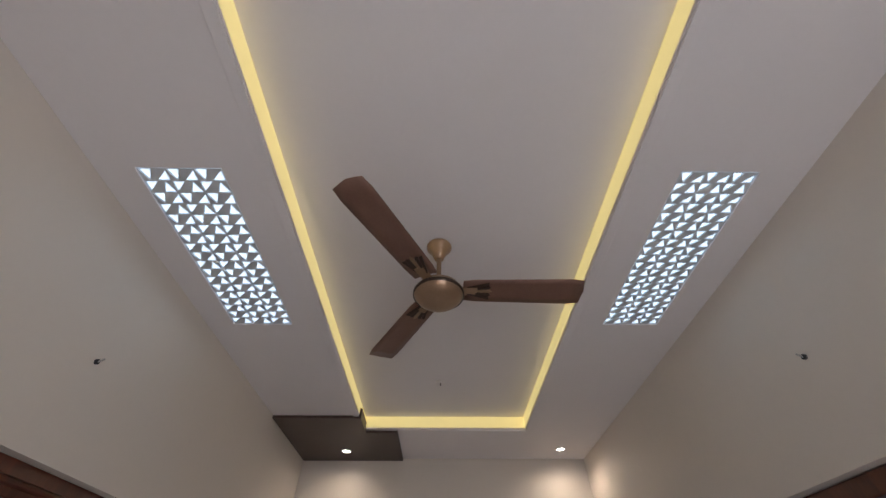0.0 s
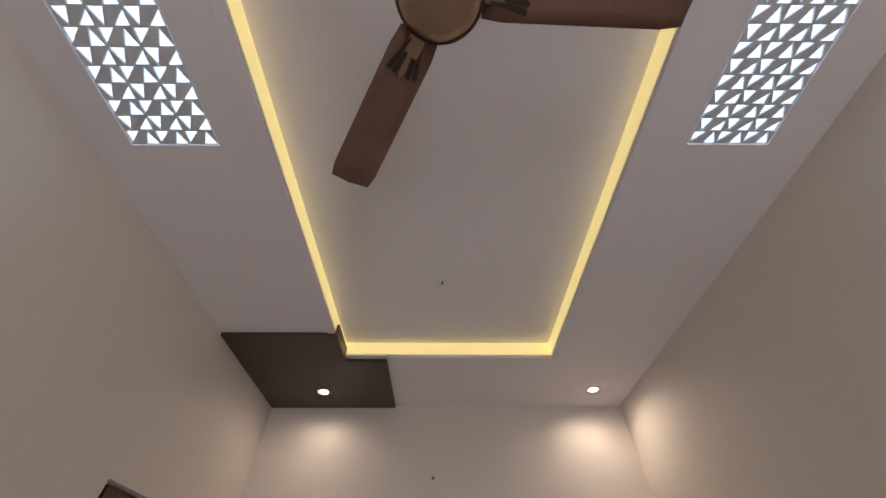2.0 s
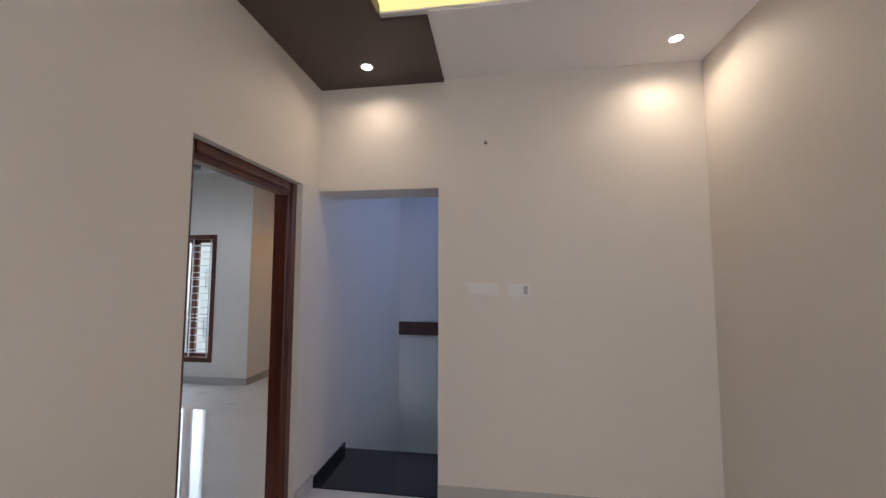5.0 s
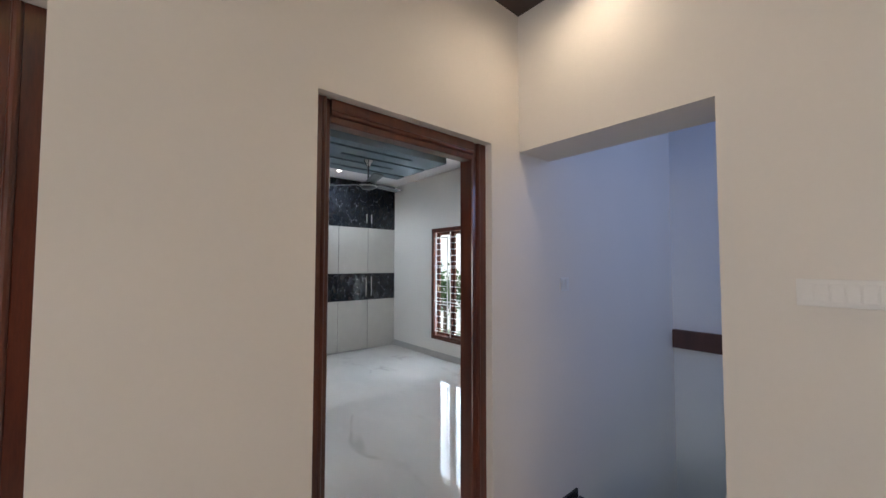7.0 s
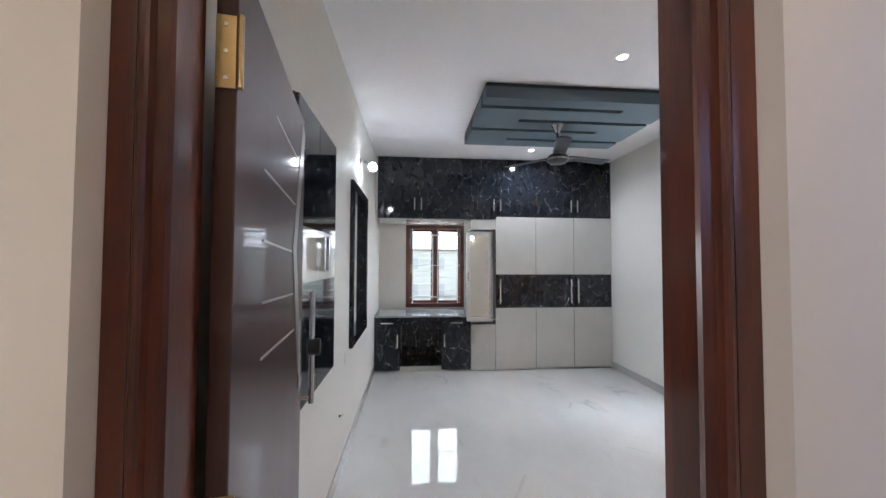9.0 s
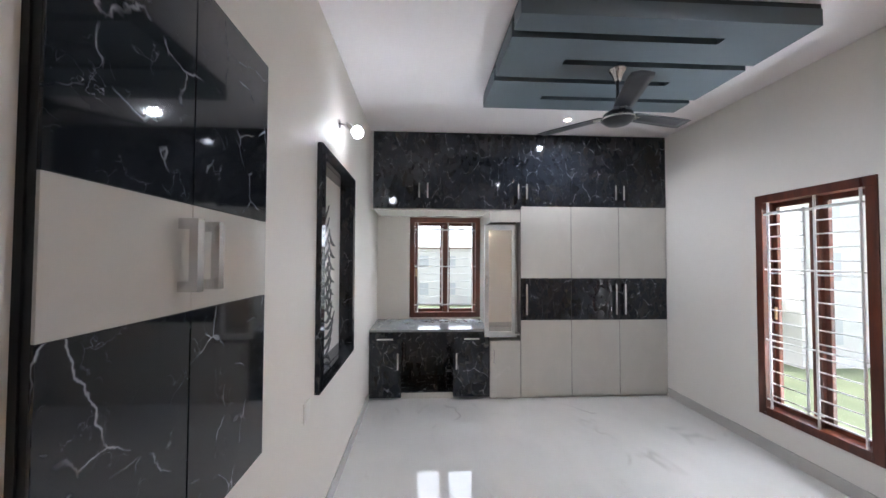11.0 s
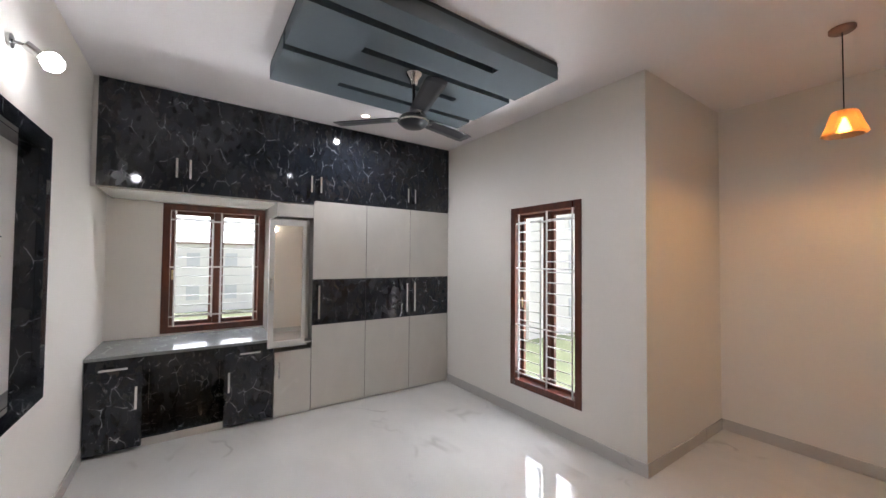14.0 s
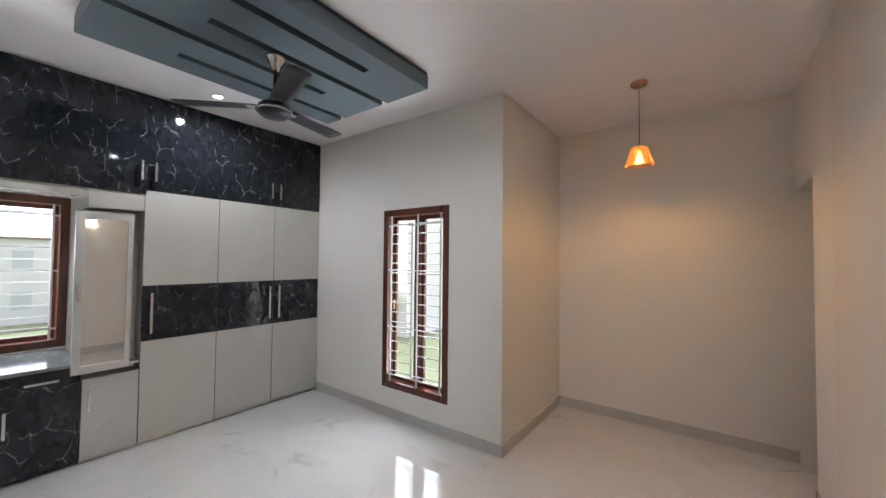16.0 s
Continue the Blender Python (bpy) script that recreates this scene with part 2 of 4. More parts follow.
def add_box(bm, x0, x1, y0, y1, z0, z1):
    v = [bm.verts.new((x, y, z)) for z in (z0, z1) for y in (y0, y1) for x in (x0, x1)]
    for f in ((0, 2, 3, 1), (4, 5, 7, 6), (0, 1, 5, 4), (2, 6, 7, 3), (0, 4, 6, 2), (1, 3, 7, 5)):
        bm.faces.new([v[i] for i in f])
    return bm


def box(x0, x1, y0, y1, z0, z1):
    return add_box(bmesh.new(), min(x0, x1), max(x0, x1), min(y0, y1), max(y0, y1), min(z0, z1), max(z0, z1))


def lathe(profile, at, n=28, bm=None):
    """Turned shape about the vertical through at; profile of (radius, z)."""
    bm = bm or bmesh.new()
    rings = []
    for r, z in profile:
        if r < 1e-5:
            rings.append([bm.verts.new((at[0], at[1], at[2] + z))])
        else:
            rings.append([bm.verts.new((at[0] + r * math.cos(2 * math.pi * i / n), at[1] + r * math.sin(2 * math.pi * i / n), at[2] + z)) for i in range(n)])
    for a, b in zip(rings, rings[1:]):
        for i in range(n):
            j = (i + 1) % n
            if len(a) == 1 and len(b) > 1:
                bm.faces.new((a[0], b[i], b[j]))
            elif len(b) == 1 and len(a) > 1:
                bm.faces.new((a[i], b[0], a[j]))
            elif len(a) > 1:
                bm.faces.new((a[i], b[i], b[j], a[j]))
    return bm


def rod(p, q, r, n=10, bm=None):
    bm = bm or bmesh.new()
    p, q = Vector(p), Vector(q)
    m = (q - p).to_track_quat("Z", "Y").to_matrix()
    ends = []
    for c in (p, q):
        ends.append([bm.verts.new(c + m @ Vector((r * math.cos(2 * math.pi * i / n), r * math.sin(2 * math.pi * i / n), 0))) for i in range(n)])
    for i in range(n):
        j = (i + 1) % n
        bm.faces.new((ends[0][i], ends[0][j], ends[1][j], ends[1][i]))
    bm.faces.new(ends[0][::-1])
    bm.faces.new(ends[1])
    return bm


def prism(points, z0, z1):
    """Upright prism over a plan polygon."""
    bm = bmesh.new()
    lo = [bm.verts.new((x, y, z0)) for x, y in points]
    hi = [bm.verts.new((x, y, z1)) for x, y in points]
    n = len(points)
    bm.faces.new(lo[::-1])
    bm.faces.new(hi)
    for i in range(n):
        bm.faces.new((lo[i], lo[(i + 1) % n], hi[(i + 1) % n], hi[i]))
    return bm


def slab_with_holes(axis, lo, hi, u0, u1, v0, v1, holes):
    """A board of the thickness lo..hi along axis ('x', 'y' or 'z'), u0..u1 by v0..v1, with rectangular holes (u0, u1, v0, v1) right through it."""
    us = sorted({u0, u1, *[h[0] for h in holes], *[h[1] for h in holes]})
    vs = sorted({v0, v1, *[h[2] for h in holes], *[h[3] for h in holes]})
    us, vs = [u for u in us if u0 <= u <= u1], [v for v in vs if v0 <= v <= v1]

    def solid(i, j):
        if not (0 <= i < len(us) - 1 and 0 <= j < len(vs) - 1):
            return False
        u, v = (us[i] + us[i + 1]) / 2, (vs[j] + vs[j + 1]) / 2
        return not any(h[0] < u < h[1] and h[2] < v < h[3] for h in holes)

    bm, made = bmesh.new(), {}

    def vert(i, j, k):
        if (i, j, k) not in made:
            u, v, w = us[i], vs[j], (lo, hi)[k]
            made[i, j, k] = bm.verts.new({"x": (w, u, v), "y": (u, w, v), "z": (u, v, w)}[axis])
        return made[i, j, k]

    for i in range(len(us) - 1):
        for j in range(len(vs) - 1):
            if not solid(i, j):
                continue
            for k in (0, 1):
                bm.faces.new([vert(*c, k) for c in ((i, j), (i + 1, j), (i + 1, j + 1), (i, j + 1))])
            for di, dj, a, b in ((-1, 0, (i, j), (i, j + 1)), (1, 0, (i + 1, j), (i + 1, j + 1)), (0, -1, (i, j), (i + 1, j)), (0, 1, (i, j + 1), (i + 1, j + 1))):
                if not solid(i + di, j + dj):
                    bm.faces.new((vert(*a, 0), vert(*b, 0), vert(*b, 1), vert(*a, 1)))
    return bm


def setting(name, bm, mat, label="", bevel=0.0):
    return tagged(part(name, bm, mat, None, "", bevel), label, "", "", "structure")


# ---- plan: x right, y ahead; hall corner at the origin ----
HALL_W, HALL_BACK, HALL_H, HALL_TOP = 2.678, -5.7, 2.935, 3.035
BED_L, BED_R, BED_BACK, BED_H = -1.26, 2.125, -5.28, 2.97
PART = -0.16            # bedroom face of the wall shared with the hall
FACE = -4.56            # face of the wardrobe fronts
NOOK_X, NOOK_Y = -2.075, 3.50
DOOR = (-1.154, -0.232, 2.128)
DOOR0 = (-2.75, -1.816, 2.13)
RIGHT_OPEN = (-2.80, -1.87, 2.125)
WIN1 = (-0.845, 0.083, 0.788, 2.092)
WIN2 = (-3.44, -2.608, 0.285, 2.082)
COVE = (0.670, 2.002, -5.0, -0.705)
VENTS = ((0.150, 0.474, -3.13, -2.15), (2.200, 2.500, -3.13, -2.165))

# floors
setting("floor_hall", box(-0.05, HALL_W, HALL_BACK, 0.0, -0.1, 0.0), M_FLOOR, "polished white marble floor of the hall")
setting("floor_bedroom", prism([(PART + 0.11, BED_L), (PART + 0.11, NOOK_Y), (NOOK_X, NOOK_Y), (NOOK_X, BED_R), (BED_BACK, BED_R), (BED_BACK, BED_L)], -0.1, 0.0), M_FLOOR,
        "polished white marble floor with faint grey veins")

# hall walls
setting("wall_hall_left", slab_with_holes("x", PART, 0.0, HALL_BACK, 2.40, -2.2, 3.3, [(DOOR[0], DOOR[1], 0, DOOR[2]), (DOOR0[0], DOOR0[1], 0, DOOR0[2])]), M_WALL, "cream painted wall with two door openings")
setting("wall_hall_far", slab_with_holes("y", 0.0, 0.295, 0.0, HALL_W + 0.2, -0.1, 3.3, [(-0.1, 0.907, -0.2, 2.13)]), M_WALL, "cream painted wall with an open passage")
setting("wall_hall_right", slab_with_holes("x", HALL_W, HALL_W + 0.2, HALL_BACK, 0.0, -0.1, 3.3, [(RIGHT_OPEN[0], RIGHT_OPEN[1], 0, RIGHT_OPEN[2])]), M_WALL, "cream painted wall")
setting("wall_hall_back", slab_with_holes("y", HALL_BACK - 0.2, HALL_BACK, PART, HALL_W + 0.2, -0.1, 3.3, []), M_WALL, "cream painted wall")

# hall ceiling: a dropped frame round a raised centre
setting("ceiling_hall_dropped", slab_with_holes("z", HALL_H, HALL_H + 0.012, 0.0, HALL_W, HALL_BACK, 0.0, [COVE, *VENTS]), M_CEIL, "white plaster dropped ceiling")
setting("ceiling_hall_raised", box(0.0, HALL_W, HALL_BACK, 0.0, HALL_TOP, HALL_TOP + 0.1), M_CEIL, "white raised ceiling panel")

# bedroom walls
setting("wall_bedroom_left", slab_with_holes("y", BED_L - 0.22, BED_L, BED_BACK - 0.2, PART, -0.1, 3.3, [(-3.475, -2.63, 0.875, 2.12)]), M_BEDWALL, "white painted wall with a framed niche")
setting("wall_bedroom_back", slab_with_holes("x", BED_BACK - 0.2, BED_BACK, BED_L, BED_R + 0.2, -0.1, 3.3, [WIN1]), M_BEDWALL, "white painted wall with a barred window")
setting("wall_bedroom_right", slab_with_holes("y", BED_R, BED_R + 0.2, BED_BACK, NOOK_X, -0.1, 3.3, [(WIN2[0], WIN2[1], WIN2[2], WIN2[3])]), M_BEDWALL, "white painted wall with a tall barred window")
setting("wall_nook_side", box(NOOK_X - 0.2, NOOK_X, BED_R + 0.2, NOOK_Y, -0.1, 3.3), M_BEDWALL, "white painted side wall of the alcove")
setting("wall_nook_back", box(NOOK_X - 0.2, 1.3, NOOK_Y, NOOK_Y + 0.2, -0.1, 3.3), M_BEDWALL, "white painted back wall of the alcove")
setting("wall_nook_right", slab_with_holes("x", PART, 0.0, 2.40, NOOK_Y, -0.1, 3.3, [(2.885, 3.60, -0.2, 2.165)]), M_BEDWALL, "white painted wall with a narrow opening")
setting("ceiling_bedroom", box(BED_BACK, PART, BED_L, NOOK_Y, BED_H, BED_H + 0.1), M_CEIL, "white painted ceiling")

# small room behind the narrow opening
setting("wall_bath", box(1.1, 1.3, 2.5, NOOK_Y, -0.1, 3.3), M_BEDWALL)
setting("ceiling_bath", box(0.0, 1.1, 2.6, NOOK_Y, 2.6, 2.7), M_CEIL)
setting("floor_bath", box(PART + 0.11, 1.1, 2.6, NOOK_Y, -0.1, -0.02), M_GRANITE, "dark stone floor behind the opening")

# room behind the other hall door
setting("wall_side_room_far", box(-3.2, -3.0, -4.4, BED_L - 0.22, -0.1, 3.3), M_BEDWALL)
setting("wall_side_room_back", box(-3.0, PART, -4.4, -4.2, -0.1, 3.3), M_BEDWALL)
setting("floor_side_room", box(-3.0, -0.05, -4.2, BED_L - 0.22, -0.1, -0.002), M_FLOOR)
setting("ceiling_side_room", box(-3.0, PART, -4.2, BED_L - 0.22, 2.97, 3.07), M_CEIL)

# stair well, going down behind the passage
setting("wall_stair_far", box(0.0, HALL_W + 0.2, 2.40, 2.60, -2.2, 3.3), M_STAIRWALL, "pale wall of the stair well")
setting("wall_stair_right", box(HALL_W, HALL_W + 0.2, 0.295, 2.40, -2.2, 3.3), M_STAIRWALL)
setting("ceiling_stair", box(0.0, HALL_W, 0.295, 2.40, 3.0, 3.1), M_CEIL)
setting("floor_stair_bottom", box(0.0, HALL_W, 0.6, 2.40, -2.2, -2.1), M_GRANITE)
stairs = empty("stair_flight", (0.45, 0.0, 0.0), "black granite landing and steps going down", "stairs", "", "structure")
part("landing", box(0.003, 0.904, 0.002, 0.60, -0.1, 0.006), M_GRANITE, stairs, "polished black granite landing", 0.003)
part("landing_extension", box(0.906, HALL_W, 0.298, 0.60, -0.1, 0.006), M_GRANITE, stairs)
part("landing_skirting", box(0.002, 0.016, 0.002, 0.56, 0.006, 0.072), M_GRANITE, stairs, "", 0.003)
for i in range(6):
    part("step", box(0.003, 1.2, 0.60 + 0.26 * i, 0.88 + 0.26 * i, -0.28 - 0.18 * i, -0.174 - 0.18 * i), M_GRANITE, stairs, "", 0.004)
setting("wall_rail_band", box(0.003, HALL_W - 0.003, 2.355, 2.397, 0.698, 0.872), M_LEAF, "dark brown wooden band on the stair wall", 0.004)


# skirting boards of the bedroom
def skirt(name, x0, x1, y0, y1):
    setting(name, box(x0, x1, y0, y1, 0.0, 0.095), M_SKIRT, "grey marble skirting", 0.003)


skirt("baseboard_left", FACE + 0.02, PART - 0.012, BED_L, BED_L + 0.012)
skirt("baseboard_right", FACE + 0.01, NOOK_X, BED_R - 0.012, BED_R)
skirt("baseboard_nook_side", NOOK_X, NOOK_X + 0.012, BED_R - 0.012, NOOK_Y - 0.012)
skirt("baseboard_nook_back", NOOK_X, PART, NOOK_Y - 0.012, NOOK_Y)
skirt("baseboard_nook_right", PART - 0.012, PART, DOOR[1] + 0.02, 2.885)
for n, a, b in (("baseboard_hall_left", DOOR0[1], DOOR[0]), ("baseboard_hall_corner", DOOR[1], 0.0)):
    setting(n, box(0.0, 0.010, a, b, 0.0, 0.095), M_SKIRT, "pale marble skirting", 0.002)
setting("baseboard_hall_far", box(0.907, HALL_W, -0.010, 0.0, 0.0, 0.095), M_SKIRT, "pale marble skirting", 0.002)


# ---- doors ----
def moulded_jamb(x0, x1, y_out, y_in):
    """Plan of a jamb from its outer to its inner edge: a flat face, a rounded bead, then a lower face with a rebate behind it."""
    s = 1 if y_in > y_out else -1
    w = abs(y_in - y_out)
    pts = [(x0, 0.0), (x1, 0.0), (x1, w * 0.46)]
    for k in range(7):
        a = math.pi * k / 6
        pts.append((x1 - 0.004 + 0.009 * math.sin(a), w * 0.58 - w * 0.12 * math.cos(a)))
    pts += [(x1 - 0.010, w * 0.72), (x1 - 0.012, w - 0.004), (x1 - 0.018, w), (x0 + 0.040, w), (x0 + 0.040, w - 0.016), (x0, w - 0.016)]
    return [(x, y_out + s * v) for x, v in pts]


def door_frame(name, y0, y1, top, x0, x1, inner=0.089, inner_0=0.071):
    """Rebated wooden frame lining an opening in a wall across x."""
    th = empty(name, (x0, (y0 + y1) / 2, 0), "dark red-brown polished wooden door frame", "door frame", "", "structure")
    part("jamb", prism(moulded_jamb(x0, x1, y0, y0 + inner_0), 0.0, top), M_WOOD, th)
    part("jamb", prism(moulded_jamb(x0, x1, y1, y1 - inner), 0.0, top), M_WOOD, th)
    head = prism([(p, q) for p, q in moulded_jamb(x0 + 0.001, x1 - 0.001, 0.0, inner)], y0 + inner_0 - 0.002, y1 - inner + 0.002)
    for v in head.verts:
        v.co = Vector((v.co.x, v.co.z, top - v.co.y))
    part("head", head, M_WOOD, th)
    return th


door_frame("door_frame_1", DOOR[0] + 0.001, DOOR[1] - 0.001, DOOR[2] - 0.002, -0.158, -0.042)
door_frame("door_frame_2", DOOR0[0] + 0.001, DOOR0[1] - 0.001, DOOR0[2] - 0.002, -0.158, -0.042)
RO = RIGHT_OPEN
fr = empty("door_frame_3", (HALL_W + 0.1, (RO[0] + RO[1]) / 2, 0), "dark red-brown wooden frame with a closed door", "door frame", "", "structure")
for a, b in ((RO[0] + 0.004, RO[0] + 0.07), (RO[1] - 0.07, RO[1] - 0.004)):
    part("jamb", box(HALL_W + 0.045, HALL_W + 0.155, a, b, 0, RO[2] - 0.004), M_WOOD, fr, "", 0.006)
part("head", box(HALL_W + 0.045, HALL_W + 0.155, RO[0] + 0.07, RO[1] - 0.07, RO[2] - 0.07, RO[2] - 0.004), M_WOOD, fr, "", 0.006)
part("door_leaf", box(HALL_W + 0.10, HALL_W + 0.14, RO[0] + 0.072, RO[1] - 0.072, 0.006, RO[2] - 0.072), M_LEAF, fr, "", 0.004)

# bedroom door, open against the wall
LEAF_W, LEAF_H = 0.80, 2.04
leaf_at = pose(-0.166, -1.050, 0.008, 0, 0, 180 + 8.5)
leaf = new("bedroom_door")
leaf.matrix_basis = leaf_at
tagged(leaf, "open dark reddish-brown wooden door with pale grooves and brass hinges", "door", "", "structure")


def leaf_part(name, bm, mat, label="", bevel=0.0, parent=None):
    ob = part(name, bm, mat, None, label, bevel)
    ob.parent = parent or leaf
    return ob


panel = leaf_part("door_leaf", box(0, LEAF_W, 0.0, 0.034, 0, LEAF_H), M_LEAF, "", 0.003)


def strip(points, half, depth, y):
    """A thin raised band along a line on the door's face."""
    bm = bmesh.new()
    rows = []
    for i, (u, w) in enumerate(points):
        a, b = points[max(0, i - 1)], points[min(len(points) - 1, i + 1)]
        d = Vector((b[0] - a[0], b[1] - a[1])).normalized()
        nx, nz = -d[1] * half, d[0] * half
        rows.append([bm.verts.new((u + nx, y, w + nz)), bm.verts.new((u - nx, y, w - nz)), bm.verts.new((u - nx, y - depth, w - nz)), bm.verts.new((u + nx, y - depth, w + nz))])
    for r, s in zip(rows, rows[1:]):
        for k in range(4):
            bm.faces.new((r[k], r[(k + 1) % 4], s[(k + 1) % 4], s[k]))
    bm.faces.new(rows[0][::-1])
    bm.faces.new(rows[-1])
    return bm


leaf_part("inlay", strip([(0.772, 2.0), (0.60, 1.55), (0.772, 1.05)], 0.034, 0.003, 0.0), M_GREYDOOR, "pale grey angular inlay")
for z, a, b in ((1.87, 0.30, 0.66), (1.71, 0.19, 0.60), (1.555, 0.19, 0.55), (1.42, 0.19, 0.59), (1.30, 0.19, 0.62)):
    leaf_part("groove", strip([(a, z), (b, z - 0.015)], 0.003, 0.002, 0.0), M_LINE, "pale engraved line")
hp = leaf_part("handle_plate", box(0.715, 0.755, -0.008, 0.0, 1.06, 1.30), M_CHROME, "chrome lock plate", 0.003)
leaf_part("pull_handle", rod((0.735, -0.045, 1.0), (0.735, -0.045, 1.40), 0.010), M_CHROME, "chrome pull bar", 0, hp)
leaf_part("handle_post", rod((0.735, -0.045, 1.02), (0.735, 0.0, 1.02), 0.007), M_CHROME, "", 0, hp)
leaf_part("handle_post", rod((0.735, -0.045, 1.38), (0.735, 0.0, 1.38), 0.007), M_CHROME, "", 0, hp)
leaf_part("lock_knob", rod((0.735, -0.03, 1.2), (0.735, -0.075, 1.2), 0.03, 20), M_DARK, "black lever knob", 0.004, hp)
for z in (0.28, 1.07, 1.86):
    hinge = leaf_part("hinge", box(-0.0035, 0.0, 0.001, 0.033, z - 0.062, z + 0.062), M_BRASS, "worn brass hinge plate", 0.001)
    leaf_part("hinge_pin", rod((-0.005, -0.005, z - 0.062), (-0.005, -0.005, z + 0.062), 0.006), M_BRASS, "", 0, hinge)
    for dz in (-0.045, 0.0, 0.045):
        leaf_part("screw", rod((-0.0035, 0.017, z + dz), (-0.005, 0.017, z + dz), 0.004, 8), M_CHROME, "", 0, hinge)

# door of the side room, open into it
side = empty("side_room_door", (-0.166, DOOR0[1] - 0.11, 0.008), "open dark brown wooden door with brass hinges", "door", "", "structure")
part("door_leaf", box(-0.96, -0.166, DOOR0[1] - 0.115, DOOR0[1] - 0.080, 0.008, 2.035), M_LEAF, side, "", 0.003)
for z in (0.28, 1.07, 1.86):
    hinge = part("hinge", box(-0.166, -0.1625, DOOR0[1] - 0.114, DOOR0[1] - 0.082, z - 0.062, z + 0.062), M_BRASS, side, "worn brass hinge plate", 0.001)
    part("hinge_pin", rod((-0.160, DOOR0[1] - 0.119, z - 0.062), (-0.160, DOOR0[1] - 0.119, z + 0.062), 0.006), M_BRASS, hinge)

# ---- hall things ----
# glowing cove: its upright faces emit, in place of a hidden LED lighting them
cove = empty("cove_light", (COVE[0], COVE[3], HALL_H), "warm yellow lit cove round the raised ceiling", "cove light")
for nm, a in (("glowing_face", (COVE[0] - 0.004, COVE[0], COVE[2], COVE[3])), ("glowing_face", (COVE[1], COVE[1] + 0.004, COVE[2], COVE[3])),
              ("glowing_face", (COVE[0], COVE[1], COVE[3], COVE[3] + 0.004)), ("glowing_face", (COVE[0], COVE[1], COVE[2] - 0.004, COVE[2]))):
    part(nm, box(*a, HALL_H + 0.013, HALL_TOP - 0.001), M_LED, cove, "cove face made to glow yellow, as if lit by a hidden LED")

for a in ((COVE[0] - 0.045, COVE[0] - 0.002, COVE[2], COVE[3] + 0.002), (COVE[1] + 0.002, COVE[1] + 0.045, COVE[2], COVE[3] + 0.002), (0.95, COVE[1] + 0.045, COVE[3] + 0.002, COVE[3] + 0.045)):
    part("lip", box(*a, HALL_H - 0.010, HALL_H - 0.0005), M_CEIL, cove, "white plaster lip", 0.003)

# dark L-shaped ceiling panel
pz = HALL_H - 0.022
pan = empty("ceiling_panel", (0.3, -0.4, pz), "dark brown L-shaped board fixed to the dropped ceiling", "ceiling panel")
part("board", prism([(0.002, -0.968), (COVE[0] - 0.03, -0.968), (COVE[0] - 0.03, COVE[3] + 0.03), (0.947, COVE[3] + 0.03), (0.947, -0.002), (0.002, -0.002)], pz, HALL_H - 0.001), M_PANELB, pan, "", 0.003)
part("upstand", box(COVE[0] - 0.028, COVE[0] + 0.016, -0.968, COVE[3] + 0.03, pz - 0.004, HALL_H + 0.055), M_PANELB, pan, "", 0.003)


def downlight(at, group, drop=0.0):
    th = empty("downlight", at, "small round recessed ceiling spotlight, switched on", "downlight", group)
    x, y, z = at
    part("trim_ring", lathe([(0.034, -0.002), (0.036, -0.008), (0.044, -0.007), (0.047, -0.001), (0.034, -0.001)], (x, y, z), 28), M_PLASTIC, th, "white ring", 0, True)
    part("lens", lathe([(0.0, -0.003), (0.0345, -0.003), (0.0345, -0.0012), (0.0, -0.0012)], (x, y, z), 24), M_LAMP, th, "glowing lens")
    return th


downlight((0.457, -0.27, pz), "hall spotlights")
downlight((2.393, -0.27, HALL_H), "hall spotlights")


# pierced light panels
def lattice(x0, x1, y0, y1, z):
    bm = bmesh.new()
    cols = 6
    s = (x1 - x0) / cols
    rows = round((y1 - y0) / s)
    t = (y1 - y0) / rows
    shapes = {(0, 0): ((0.04, 0.04), (0.96, 0.04), (0.5, 0.96)), (1, 0): ((0.06, 0.95), (0.95, 0.14), (0.95, 0.95)),
              (0, 1): ((0.05, 0.05), (0.94, 0.05), (0.05, 0.86)), (1, 1): ((0.04, 0.96), (0.5, 0.04), (0.96, 0.96))}
    for i in range(cols):
        for j in range(rows):
            tri = shapes[i % 2, j % 2]
            ox, oy = x0 + i * s, y0 + j * t
            sq = [(0, 0), (1, 0), (1, 1), (0, 1)]
            verts = {p: bm.verts.new((ox + p[0] * s, oy + p[1] * t, z)) for p in [*sq, *tri]}
            c = (sum(p[0] for p in tri) / 3, sum(p[1] for p in tri) / 3)
            ang = lambda p: math.atan2(p[1] - c[1], p[0] - c[0])
            tr, so = sorted(tri, key=ang), sorted(sq, key=ang)
            near = [min(range(3), key=lambda k: (tr[k][0] - q[0]) ** 2 + (tr[k][1] - q[1]) ** 2) for q in so]
            for k in range(4):
                a, b = near[k], near[(k + 1) % 4]
                loop = [so[k], so[(k + 1) % 4]]
                steps = (b - a) % 3
                inner = [tr[(a + q) % 3] for q in range(steps + 1)]
                bm.faces.new([verts[p] for p in loop + inner[::-1]])
    bmesh.ops.remove_doubles(bm, verts=bm.verts, dist=1e-5)
    bmesh.ops.recalc_face_normals(bm, faces=bm.faces)
    ext = bmesh.ops.extrude_face_region(bm, geom=list(bm.faces))
    for g in ext["geom"]:
        if isinstance(g, bmesh.types.BMVert):
            g.co.z += 0.008
    return bm


